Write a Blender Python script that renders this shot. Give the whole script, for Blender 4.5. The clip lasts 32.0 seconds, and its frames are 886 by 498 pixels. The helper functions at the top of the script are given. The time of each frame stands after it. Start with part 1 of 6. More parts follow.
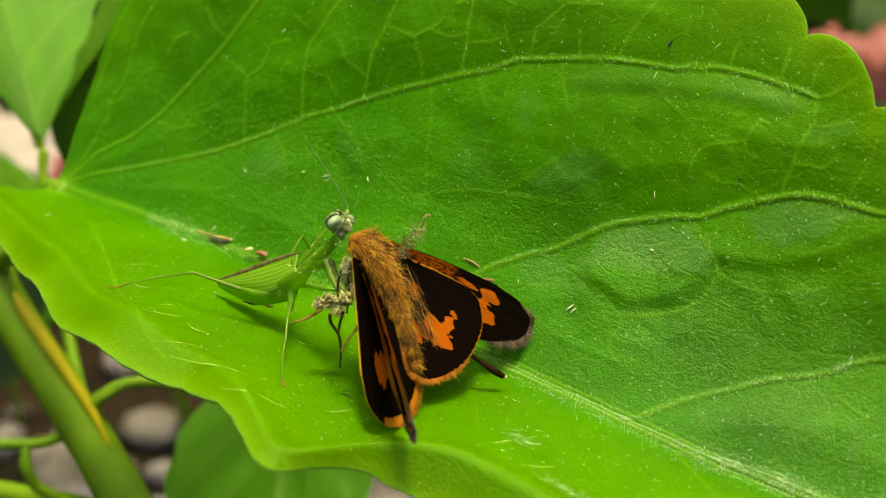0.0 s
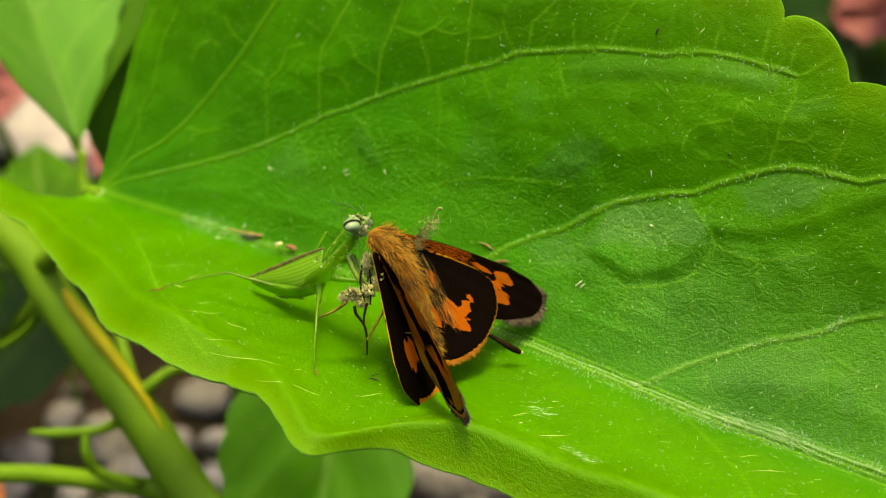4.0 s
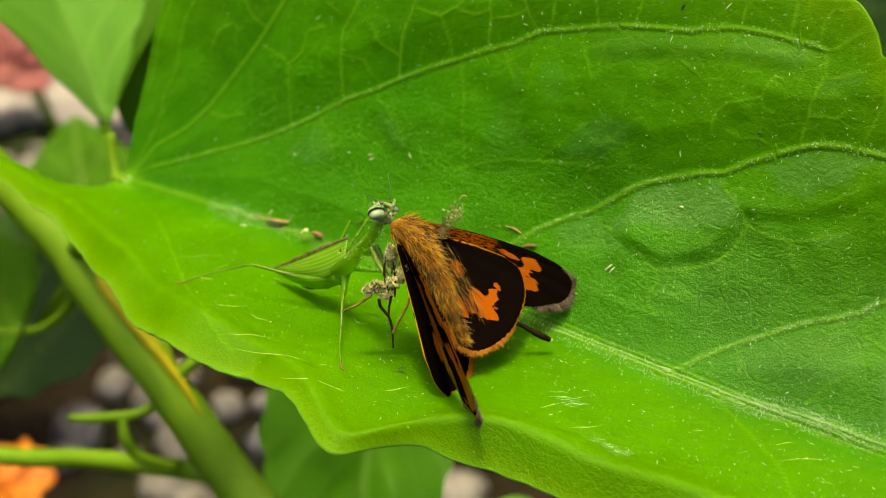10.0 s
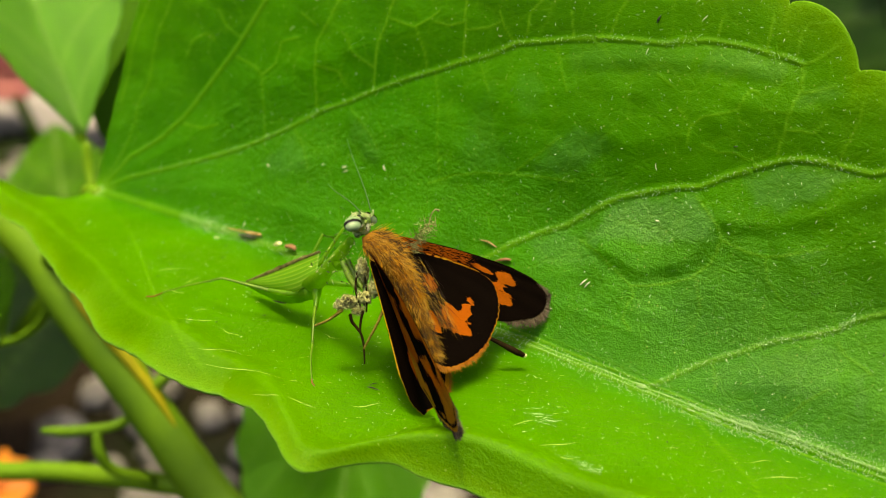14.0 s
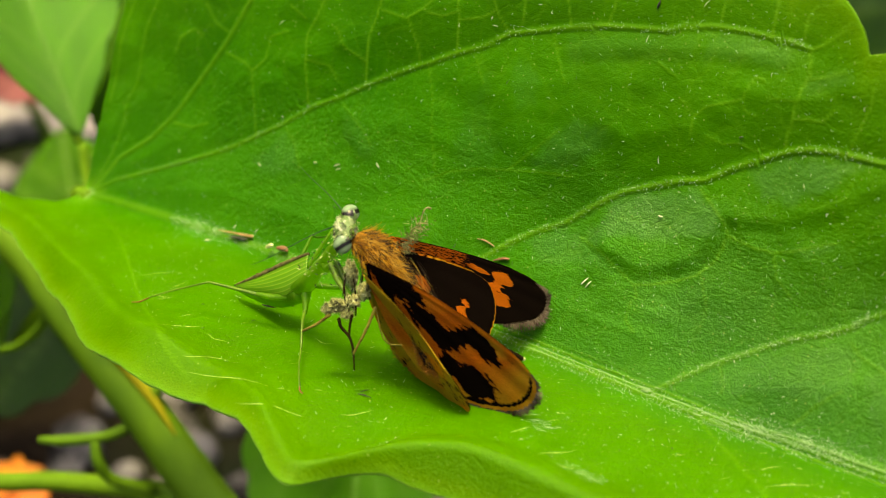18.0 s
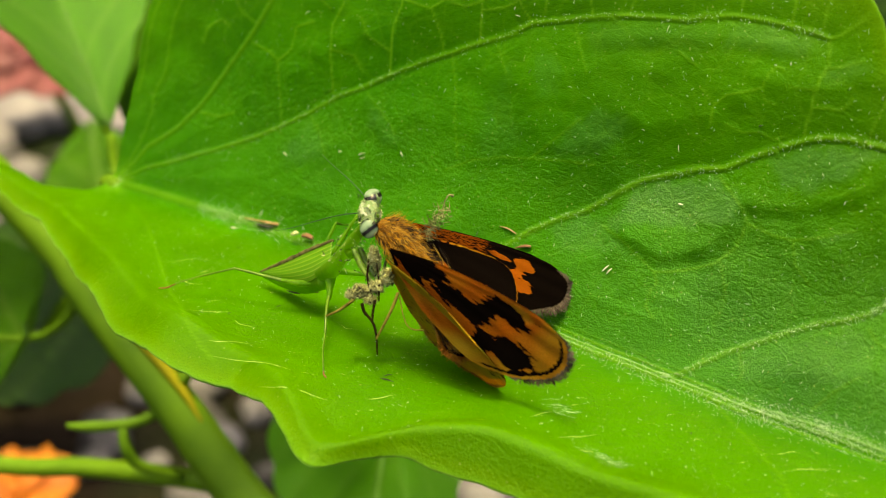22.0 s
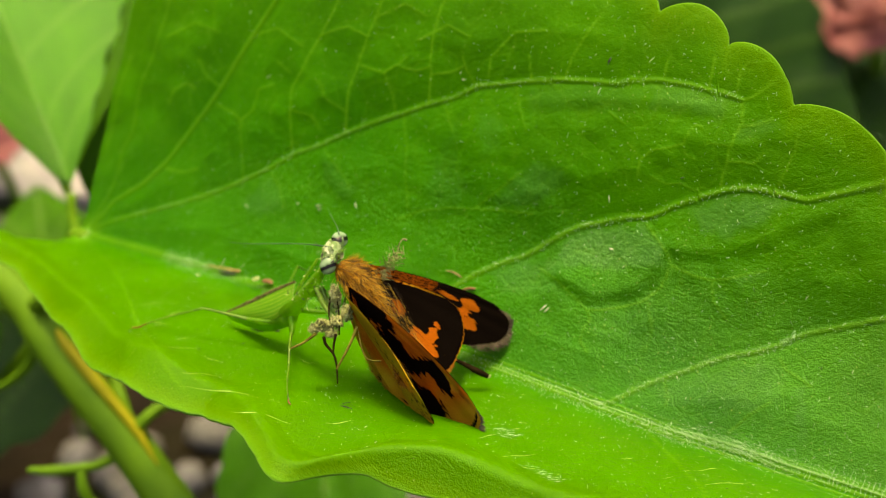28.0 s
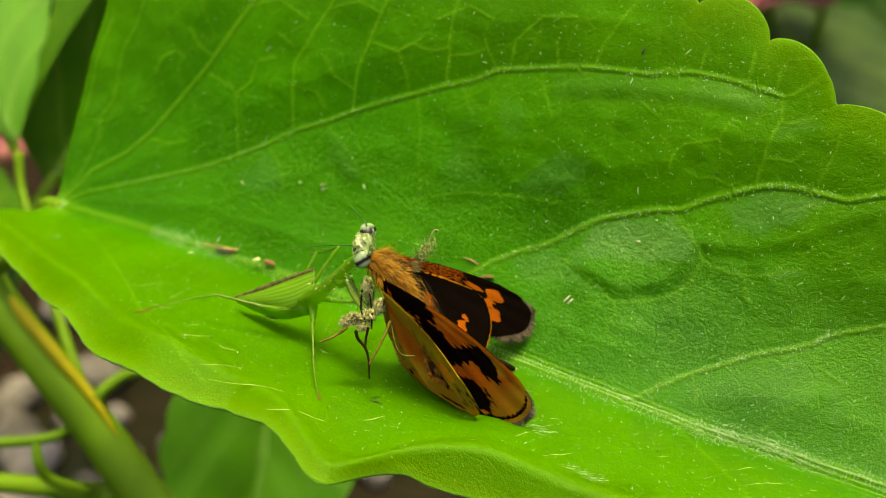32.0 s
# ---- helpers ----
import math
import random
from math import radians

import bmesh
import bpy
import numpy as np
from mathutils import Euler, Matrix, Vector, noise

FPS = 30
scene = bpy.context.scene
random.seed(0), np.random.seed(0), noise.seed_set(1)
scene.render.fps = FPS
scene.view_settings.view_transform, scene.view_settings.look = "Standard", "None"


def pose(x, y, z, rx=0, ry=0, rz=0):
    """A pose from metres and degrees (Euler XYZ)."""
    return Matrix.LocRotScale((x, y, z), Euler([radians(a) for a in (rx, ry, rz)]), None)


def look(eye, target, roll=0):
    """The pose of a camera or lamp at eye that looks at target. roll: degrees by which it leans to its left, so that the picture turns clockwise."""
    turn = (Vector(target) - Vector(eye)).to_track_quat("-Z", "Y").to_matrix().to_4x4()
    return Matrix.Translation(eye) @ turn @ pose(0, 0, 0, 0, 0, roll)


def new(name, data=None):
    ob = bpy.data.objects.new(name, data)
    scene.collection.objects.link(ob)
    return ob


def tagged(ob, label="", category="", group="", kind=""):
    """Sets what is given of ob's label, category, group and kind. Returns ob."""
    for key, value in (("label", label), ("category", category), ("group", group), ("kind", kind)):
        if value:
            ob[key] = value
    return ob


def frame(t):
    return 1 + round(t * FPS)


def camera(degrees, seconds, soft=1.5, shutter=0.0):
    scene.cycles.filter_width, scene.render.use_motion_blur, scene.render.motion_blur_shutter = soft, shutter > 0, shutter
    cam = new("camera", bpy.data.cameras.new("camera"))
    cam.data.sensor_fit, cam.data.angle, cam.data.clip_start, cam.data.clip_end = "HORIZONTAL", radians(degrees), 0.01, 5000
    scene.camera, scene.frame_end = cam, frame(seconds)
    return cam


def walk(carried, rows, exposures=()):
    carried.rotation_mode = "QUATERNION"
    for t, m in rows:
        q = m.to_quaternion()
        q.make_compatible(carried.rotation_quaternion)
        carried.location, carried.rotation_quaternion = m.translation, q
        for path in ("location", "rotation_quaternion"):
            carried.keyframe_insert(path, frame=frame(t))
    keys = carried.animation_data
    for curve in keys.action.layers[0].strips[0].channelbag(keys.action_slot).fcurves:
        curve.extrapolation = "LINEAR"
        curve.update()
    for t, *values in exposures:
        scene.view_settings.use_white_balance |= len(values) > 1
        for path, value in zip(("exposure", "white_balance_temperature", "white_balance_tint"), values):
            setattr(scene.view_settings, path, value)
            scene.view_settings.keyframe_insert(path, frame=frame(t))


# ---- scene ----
cam = camera(32.0, 32.0, soft=0.9)
PATH = [
    (0.0, look((0.00015, -0.07558, 0.05899), (0.00001, -0.00462, 0.00362), -0.07)),
    (0.5, look((0.00117, -0.07688, 0.05973), (-0.00019, -0.00630, 0.00391), -1.02)),
    (1.0, look((0.00222, -0.07892, 0.06189), (0.00097, -0.00828, 0.00613), -1.30)),
    (1.5, look((0.00142, -0.08059, 0.06218), (0.00012, -0.00977, 0.00666), -1.20)),
    (2.0, look((0.00327, -0.08043, 0.06297), (0.00207, -0.00967, 0.00737), -1.32)),
    (2.5, look((0.00311, -0.08088, 0.06362), (0.00157, -0.01024, 0.00787), -1.53)),
    (3.0, look((0.00301, -0.08125, 0.06323), (0.00165, -0.01066, 0.00741), -1.55)),
    (3.5, look((0.00209, -0.08077, 0.06417), (0.00037, -0.01062, 0.00782), -3.07)),
    (5.5, look((0.00433, -0.07317, 0.06704), (-0.00145, -0.00770, 0.00556), -8.74)),
    (6.0, look((0.00591, -0.07222, 0.06647), (-0.00001, -0.00648, 0.00529), -8.86)),
    (6.5, look((0.00523, -0.07273, 0.06659), (-0.00073, -0.00678, 0.00563), -8.75)),
    (7.0, look((0.00457, -0.07423, 0.06679), (-0.00130, -0.00788, 0.00627), -8.42)),
    (7.5, look((0.00496, -0.07674, 0.06776), (-0.00080, -0.01012, 0.00753), -8.32)),
    (8.0, look((0.00591, -0.07825, 0.06880), (0.00055, -0.01140, 0.00878), -8.13)),
    (8.5, look((0.00575, -0.07745, 0.06866), (0.00023, -0.01063, 0.00862), -8.03)),
    (9.0, look((0.00447, -0.07646, 0.06749), (-0.00124, -0.00975, 0.00735), -8.16)),
    (9.5, look((0.00292, -0.07606, 0.06647), (-0.00235, -0.00928, 0.00637), -7.82)),
    (10.0, look((0.00386, -0.07625, 0.06598), (-0.00205, -0.00921, 0.00622), -8.36)),
    (10.5, look((0.00234, -0.07403, 0.06584), (-0.00385, -0.00756, 0.00547), -8.74)),
    (11.0, look((0.00240, -0.07102, 0.06436), (-0.00199, -0.00467, 0.00371), -7.74)),
    (11.5, look((0.00196, -0.06831, 0.06113), (-0.00272, -0.00193, 0.00054), -7.70)),
    (12.0, look((0.00231, -0.06936, 0.06025), (-0.00171, -0.00215, 0.00053), -7.01)),
    (12.5, look((0.00328, -0.07134, 0.06303), (-0.00103, -0.00401, 0.00345), -7.43)),
    (13.0, look((0.00404, -0.07331, 0.06426), (-0.00040, -0.00577, 0.00494), -7.56)),
    (13.5, look((0.00329, -0.07526, 0.06441), (-0.00166, -0.00784, 0.00500), -7.57)),
    (14.0, look((0.00474, -0.07505, 0.06542), (-0.00042, -0.00775, 0.00588), -7.82)),
    (14.5, look((0.00507, -0.07462, 0.06552), (-0.00009, -0.00750, 0.00578), -8.18)),
    (16.5, look((0.00648, -0.07280, 0.06356), (0.00047, -0.00520, 0.00445), -8.87)),
    (17.0, look((0.00705, -0.07145, 0.06264), (0.00095, -0.00425, 0.00309), -9.22)),
    (17.5, look((0.00614, -0.07182, 0.06204), (-0.00052, -0.00460, 0.00256), -9.25)),
    (18.0, look((0.00649, -0.07192, 0.06246), (-0.00021, -0.00464, 0.00306), -9.43)),
    (18.5, look((0.00689, -0.07301, 0.06304), (-0.00007, -0.00548, 0.00395), -9.81)),
    (19.0, look((0.00783, -0.07296, 0.06386), (0.00076, -0.00565, 0.00453), -10.08)),
    (19.5, look((0.00730, -0.07355, 0.06348), (0.00009, -0.00592, 0.00453), -10.05)),
    (20.0, look((0.00894, -0.07357, 0.06389), (0.00205, -0.00590, 0.00496), -9.89)),
    (20.5, look((0.00704, -0.07324, 0.06265), (-0.00016, -0.00574, 0.00356), -9.62)),
    (21.0, look((0.00684, -0.07243, 0.06224), (-0.00042, -0.00508, 0.00298), -9.57)),
    (21.5, look((0.00649, -0.07268, 0.06235), (-0.00176, -0.00564, 0.00288), -10.09)),
    (22.0, look((0.00683, -0.07316, 0.06285), (-0.00147, -0.00606, 0.00344), -10.17)),
    (22.5, look((0.00801, -0.07464, 0.06430), (-0.00031, -0.00729, 0.00518), -10.22)),
    (23.0, look((0.00863, -0.07600, 0.06417), (0.00041, -0.00848, 0.00524), -10.48)),
    (23.5, look((0.00763, -0.07613, 0.06414), (0.00005, -0.00847, 0.00528), -9.86)),
    (24.0, look((0.00756, -0.07443, 0.06451), (0.00099, -0.00696, 0.00532), -9.20)),
    (24.5, look((0.00551, -0.07433, 0.06235), (-0.00090, -0.00684, 0.00316), -8.97)),
    (25.0, look((0.00592, -0.07317, 0.06107), (0.00038, -0.00468, 0.00293), -7.96)),
    (25.5, look((0.00482, -0.07361, 0.06024), (0.00048, -0.00466, 0.00255), -7.46)),
    (27.5, look((0.00589, -0.08047, 0.06610), (0.00238, -0.01034, 0.00980), -7.16)),
    (28.0, look((0.00556, -0.08188, 0.06738), (0.00203, -0.01188, 0.01092), -7.38)),
    (28.5, look((0.00639, -0.08145, 0.06708), (0.00193, -0.01156, 0.01055), -7.73)),
    (29.0, look((0.00739, -0.08153, 0.06710), (0.00266, -0.01171, 0.01051), -7.89)),
    (29.5, look((0.00345, -0.07966, 0.06518), (-0.00011, -0.00995, 0.00837), -7.43)),
    (30.0, look((-0.00144, -0.07642, 0.06432), (0.00085, -0.00740, 0.00661), -3.50)),
    (30.5, look((-0.00396, -0.08022, 0.06934), (-0.00011, -0.01265, 0.01001), -2.19)),
    (31.0, look((-0.00651, -0.08001, 0.06904), (-0.00137, -0.01313, 0.00903), -1.65)),
    (31.5, look((-0.00514, -0.07886, 0.07059), (-0.00058, -0.01230, 0.01019), -2.23)),
    (32.0, look((-0.00621, -0.07664, 0.06977), (-0.00104, -0.00995, 0.00955), -1.67)),
]
cam.data.dof.use_dof = True
cam.data.dof.focus_distance = 0.095
cam.data.dof.aperture_fstop = 50.0
walk(cam, PATH, [(0.0, 1.27, 7500, 12), (32.0, 1.27, 7500, 12)])

# ---- light: bright open shade under a hazy sky ----
SUN_EL, SUN_AZ = 79.0, 25.0          # degrees; azimuth clockwise from +y
world = bpy.data.worlds.new("sky")
scene.world = world
world.use_nodes = True
wn = world.node_tree
sky = wn.nodes.new("ShaderNodeTexSky")
sky.sky_type = 'NISHITA'
sky.sun_disc = False
sky.sun_elevation, sky.sun_rotation = radians(SUN_EL), radians(SUN_AZ)
sky.air_density, sky.dust_density, sky.ozone_density = 0.5, 10.0, 1.0
wn.nodes["Background"].inputs["Strength"].default_value = 0.125
wn.links.new(sky.outputs[0], wn.nodes["Background"].inputs["Color"])
sun_data = bpy.data.lights.new("sun", 'SUN')
sun_data.energy, sun_data.angle, sun_data.color = 1.62, radians(9), (1.0, 0.85, 0.20)
sun = new("sun", sun_data)
sun_way = Vector((math.sin(radians(SUN_AZ)) * math.cos(radians(SUN_EL)), math.cos(radians(SUN_AZ)) * math.cos(radians(SUN_EL)), math.sin(radians(SUN_EL))))
sun.matrix_world = look(sun_way * 3.0, (0, 0, 0))

# ---- materials ----
MM = 0.001


def material(name):
    m = bpy.data.materials.new(name)
    m.use_nodes = True
    return m, m.node_tree.nodes, m.node_tree.links, m.node_tree.nodes["Principled BSDF"]


def noise_node(n, l, scale, detail=4.0, rough=0.6, vec=None):
    t = n.new("ShaderNodeTexNoise")
    t.inputs["Scale"].default_value, t.inputs["Detail"].default_value, t.inputs["Roughness"].default_value = scale, detail, rough
    if vec is not None:
        l.new(vec, t.inputs["Vector"])
    return t.outputs["Fac"]


def ramp(n, l, fac, stops):
    r = n.new("ShaderNodeValToRGB")
    els = r.color_ramp.elements
    while len(els) < len(stops):
        els.new(0.5)
    for e, (p, c) in zip(els, stops):
        e.position = p
        e.color = (*c, 1.0) if len(c) == 3 else c
    l.new(fac, r.inputs["Fac"])
    return r.outputs["Color"]


def mix(n, l, fac, a, b, blend='MIX'):
    m = n.new("ShaderNodeMix")
    m.data_type, m.blend_type = 'RGBA', blend
    for sock, v in ((m.inputs[0], fac), (m.inputs[6], a), (m.inputs[7], b)):
        if isinstance(v, bpy.types.NodeSocket):
            l.new(v, sock)
        elif isinstance(v, (int, float)):
            sock.default_value = v
        else:
            sock.default_value = (*v, 1.0)
    return m.outputs[2]


def calc(n, l, op, a, b=0.0):
    m = n.new("ShaderNodeMath")
    m.operation = op
    for sock, v in ((m.inputs[0], a), (m.inputs[1], b)):
        if isinstance(v, bpy.types.NodeSocket):
            l.new(v, sock)
        else:
            sock.default_value = v
    return m.outputs[0]


def bump(n, l, height, strength, distance):
    b = n.new("ShaderNodeBump")
    b.inputs["Strength"].default_value, b.inputs["Distance"].default_value = strength, distance
    l.new(height, b.inputs["Height"])
    return b.outputs["Normal"]


def attribute(n, name):
    a = n.new("ShaderNodeAttribute")
    a.attribute_name = name
    return a


def object_coords(n):
    return n.new("ShaderNodeTexCoord").outputs["Object"]


def plain(name, dark, light, scale, rough=0.5, relief=0.3, depth=0.0001, translucent=0.0, spec=0.5):
    """A two-tone mottled surface with fine relief."""
    m, n, l, p = material(name)
    co = object_coords(n)
    big, fine = noise_node(n, l, scale, 3.0, 0.5, co), noise_node(n, l, scale * 7.0, 4.0, 0.6, co)
    tone = calc(n, l, 'ADD', calc(n, l, 'MULTIPLY', big, 0.7), calc(n, l, 'MULTIPLY', fine, 0.3))
    col = ramp(n, l, tone, [(0.35, dark), (0.65, light)])
    l.new(col, p.inputs["Base Color"])
    p.inputs["Roughness"].default_value = rough
    p.inputs["Specular IOR Level"].default_value = spec
    nor = bump(n, l, fine, relief, depth)
    l.new(nor, p.inputs["Normal"])
    if translucent:
        see_through(n, l, p, col, nor, translucent)
    return m


def see_through(n, l, p, col, nor, amount):
    t = n.new("ShaderNodeBsdfTranslucent")
    l.new(col, t.inputs["Color"])
    l.new(nor, t.inputs["Normal"])
    s = n.new("ShaderNodeMixShader")
    s.inputs[0].default_value = amount
    l.new(p.outputs[0], s.inputs[1])
    l.new(t.outputs[0], s.inputs[2])
    l.new(s.outputs[0], n["Material Output"].inputs["Surface"])


def glassy(m, amount):
    """Let part of the light straight through: thin clear skin."""
    n, l = m.node_tree.nodes, m.node_tree.links
    out = n["Material Output"].inputs["Surface"]
    shader = out.links[0].from_socket
    t = n.new("ShaderNodeBsdfTransparent")
    t.inputs["Color"].default_value = (0.75, 0.95, 0.45, 1.0)
    s = n.new("ShaderNodeMixShader")
    s.inputs[0].default_value = amount
    l.new(shader, s.inputs[1])
    l.new(t.outputs[0], s.inputs[2])
    l.new(s.outputs[0], out)
    return m


def leaf_material(name, dark, light, vein, translucent=0.46, rough=0.36, net=1.0, shine=0.30, specks=0.0, lit_yellow=(0.155, 0.355, 0.001)):
    m, n, l, p = material(name)
    uv = n.new("ShaderNodeUVMap")
    uv.uv_map = "leaf"
    flat = uv.outputs[0]
    big = noise_node(n, l, 0.11, 3.0, 0.5, flat)
    fine = noise_node(n, l, 2.4, 5.0, 0.65, flat)
    grain = noise_node(n, l, 9.0, 3.0, 0.6, flat)
    green = ramp(n, l, calc(n, l, 'ADD', calc(n, l, 'MULTIPLY', big, 0.75), calc(n, l, 'MULTIPLY', fine, 0.25)), [(0.32, dark), (0.68, light)])
    green = mix(n, l, attribute(n, "lit_yellow").outputs["Fac"], green, lit_yellow)
    # reticulate small veins
    warp = n.new("ShaderNodeTexNoise")
    warp.inputs["Scale"].default_value = 0.5
    l.new(flat, warp.inputs["Vector"])
    bent = n.new("ShaderNodeVectorMath")
    bent.operation = 'MULTIPLY_ADD'
    l.new(warp.outputs["Color"], bent.inputs[0])
    bent.inputs[1].default_value = (1.6, 1.6, 0.0)
    l.new(flat, bent.inputs[2])
    cells = []
    for scale, width in ((0.24, 0.05), (0.62, 0.07)):
        v = n.new("ShaderNodeTexVoronoi")
        v.feature = 'DISTANCE_TO_EDGE'
        v.inputs["Scale"].default_value = scale
        l.new(bent.outputs[0], v.inputs["Vector"])
        cells.append(calc(n, l, 'SUBTRACT', 1.0, calc(n, l, 'MINIMUM', calc(n, l, 'DIVIDE', v.outputs["Distance"], width), 1.0)))
    lines = calc(n, l, 'ADD', calc(n, l, 'MULTIPLY', cells[0], 0.05 * net), calc(n, l, 'MULTIPLY', cells[1], 0.07 * net))
    big_veins = attribute(n, "vein").outputs["Fac"]
    green = mix(n, l, ramp(n, l, grain, [(0.30, (0.55, 0.55, 0.55)), (0.50, (0, 0, 0))]), green, dark)
    col = mix(n, l, calc(n, l, 'MINIMUM', calc(n, l, 'ADD', lines, calc(n, l, 'MULTIPLY', big_veins, 0.8)), 1.0), green, vein)
    col = mix(n, l, calc(n, l, 'MULTIPLY', calc(n, l, 'SUBTRACT', big_veins, 0.85), calc(n, l, 'MULTIPLY', grain, 2.6)), col, (0.46, 0.62, 0.42))
    if specks:
        # tiny pale pores and scuffs
        dots = n.new("ShaderNodeTexVoronoi")
        dots.inputs["Scale"].default_value = 3.4
        l.new(flat, dots.inputs["Vector"])
        rare = n.new("ShaderNodeSeparateColor")
        l.new(dots.outputs["Color"], rare.inputs[0])
        spot = calc(n, l, 'LESS_THAN', dots.outputs["Distance"], calc(n, l, 'MULTIPLY', calc(n, l, 'SUBTRACT', rare.outputs[0], 0.48), 0.48))
        col = mix(n, l, calc(n, l, 'MULTIPLY', spot, calc(n, l, 'MULTIPLY', rare.outputs[1], specks)), col, (0.34, 0.50, 0.10))
        pit = calc(n, l, 'LESS_THAN', dots.outputs["Distance"], calc(n, l, 'MULTIPLY', calc(n, l, 'SUBTRACT', 0.10, rare.outputs[0]), 1.2))
        col = mix(n, l, calc(n, l, 'MULTIPLY', pit, specks), col, (0.012, 0.05, 0.002))
    l.new(col, p.inputs["Base Color"])
    gloss = ramp(n, l, fine, [(0.3, (rough - 0.05,) * 3), (0.7, (rough + 0.14,) * 3)])
    leather = noise_node(n, l, 4.2, 4.0, 0.7, flat)
    l.new(gloss, p.inputs["Roughness"])
    l.new(calc(n, l, 'ADD', calc(n, l, 'MULTIPLY', attribute(n, "sheen_mask").outputs["Fac"], 0.60), shine), p.inputs["Specular IOR Level"])
    h = calc(n, l, 'ADD', calc(n, l, 'MULTIPLY', fine, 0.6), calc(n, l, 'ADD', calc(n, l, 'MULTIPLY', calc(n, l, 'ADD', grain, leather), 0.30), calc(n, l, 'MULTIPLY', lines, -1.2)))
    nor = bump(n, l, h, 1.0, 0.00024)
    l.new(calc(n, l, 'SUBTRACT', 1.0, attribute(n, "smooth").outputs["Fac"]), nor.node.inputs["Strength"])
    l.new(nor, p.inputs["Normal"])
    see_through(n, l, p, col, nor, translucent)
    return m


LEAF = leaf_material("hibiscus_leaf", (0.024, 0.190, 0.0003), (0.050, 0.300, 0.0006), (0.155, 0.43, 0.012), shine=0.13, specks=0.6)
LEAF_BACK = leaf_material("leaf_behind", (0.070, 0.30, 0.002), (0.115, 0.43, 0.005), (0.16, 0.45, 0.03), net=0.4, rough=0.44, shine=0.85)
# Darker leaf copy: the shade low behind the plant is put into its colour.
LEAF_SHADED = leaf_material("shaded_leaf", (0.009, 0.045, 0.003), (0.022, 0.085, 0.006), (0.07, 0.16, 0.02), translucent=0.25, net=0.4)
# duller, darker leaf tone for the turned margin and the olive leaves
LEAF_DULL = leaf_material("dull_leaf", (0.028, 0.115, 0.002), (0.052, 0.17, 0.004), (0.10, 0.22, 0.02), translucent=0.2, net=0.3, shine=0.1)
STEM = plain("green_stem", (0.06, 0.15, 0.004), (0.11, 0.24, 0.006), 60.0, 0.6, spec=0.15)
STEM_EDGE = plain("yellow_stem_ridge", (0.22, 0.23, 0.006), (0.33, 0.31, 0.010), 90.0, 0.6, spec=0.15)

# ---- the large leaf: two halves folded along the midrib; a runs along the midrib, b across it, in millimetres ----
LEAF_BASE = np.array([-29.9, 21.7, -10.7])
ALONG = np.array([0.7936, -0.6016, 0.0906])
ALONG /= np.linalg.norm(ALONG)
FAR, FAR_UP = np.array([0.3095, 0.5274, 0.7912]), np.array([-0.5238, -0.5999, 0.6048])
NEAR, NEAR_UP = np.array([-0.5919, -0.7290, 0.3437]), np.array([0.1407, 0.3264, 0.9347])


def smooth_line(xs, ys, x, width=1.2):
    """A line through the given knots, rounded over that many millimetres."""
    offs = np.linspace(-width, width, 9)
    return np.mean([np.interp(x + o, xs, ys) for o in offs], axis=0)


def leaf_point(a, b):
    """Places in millimetres on the leaf's blade, without its rolled rim."""
    a, b = np.asarray(a, float)[..., None], np.asarray(b, float)[..., None]
    r = 1.4
    q = np.sqrt(b * b + r * r)
    sf, sn = (b + q - r) / 2, (q - b - r) / 2
    rib = LEAF_BASE + a * ALONG + (FAR_UP + NEAR_UP) * np.sin(np.pi * np.clip(a / 56, 0, 1))
    sag = smooth_line((-4, 0, 4, 8, 12, 16, 20, 24, 30, 37), (0, 0, -1.25, -1.8, -1.6, -1.1, -0.7, -0.5, -0.9, -2.0), sf, 1.6) * np.clip(0.5 + a / 50, 0.3, 1.2)
    return rib + FAR * sf + NEAR * sn + FAR_UP * sag


VEINS = []


def vein(width, line, tone=0.0):
    """One vein: its width in millimetres, its line, and how pale it shows (0: by its width)."""
    VEINS.append((width, line, tone or min(1.0, 0.25 + width * 1.25)))


# the midrib and the large side veins
vein(0.62, ((-0.5, 0), (10, 0.1), (20, -0.1), (43, -0.3), (55, -0.2), (60, 0.3), (66, 0.4), (85, 0.8)))
vein(0.26, ((0, 0), (2.5, 1.8), (5.7, 3.1), (8.4, 4.2), (11, 5.3), (13.5, 6.4), (16, 7.8), (18.4, 9.3), (20.6, 10.8), (23.1, 12), (25.3, 13.3), (27.6, 14.5), (29.8, 15.5), (32, 16.6), (34.1, 17.5), (36, 18.7), (38.1, 19.3), (40.1, 19.9), (42.4, 20.5), (44.7, 20.9), (46.8, 21.2), (47.9, 21.7), (49.7, 22.1), (51.9, 22.3), (53.6, 22.3), (54.7, 22.3), (55.6, 22.2)))
vein(0.31, ((33.5, 0), (35.6, 2.4), (37.4, 4.3), (38.8, 5.7), (40.5, 7), (42.3, 8.1), (44, 9.7), (45.6, 11), (47.4, 11.9), (49.1, 12.7), (50.9, 13.3), (52.5, 14.5), (54.2, 15.5), (55.8, 16.4), (56.8, 16.7), (58.1, 16.9), (59.8, 16.9), (61.3, 16.9), (66, 19)))
vein(0.28, ((51.5, 0), (52.8, 1.5), (54.1, 2.8), (55.5, 3.9), (56.9, 4.9), (58.4, 5.9), (60, 6.6), (61.4, 7.4), (62.1, 8.1), (63.2, 8.8), (70, 12)))
vein(0.30, ((0, 0), (2.2, 3.6), (5.1, 5.7), (7, 7.8), (9.2, 11), (11.3, 14), (13.1, 17.1), (18, 25), (22, 31)))
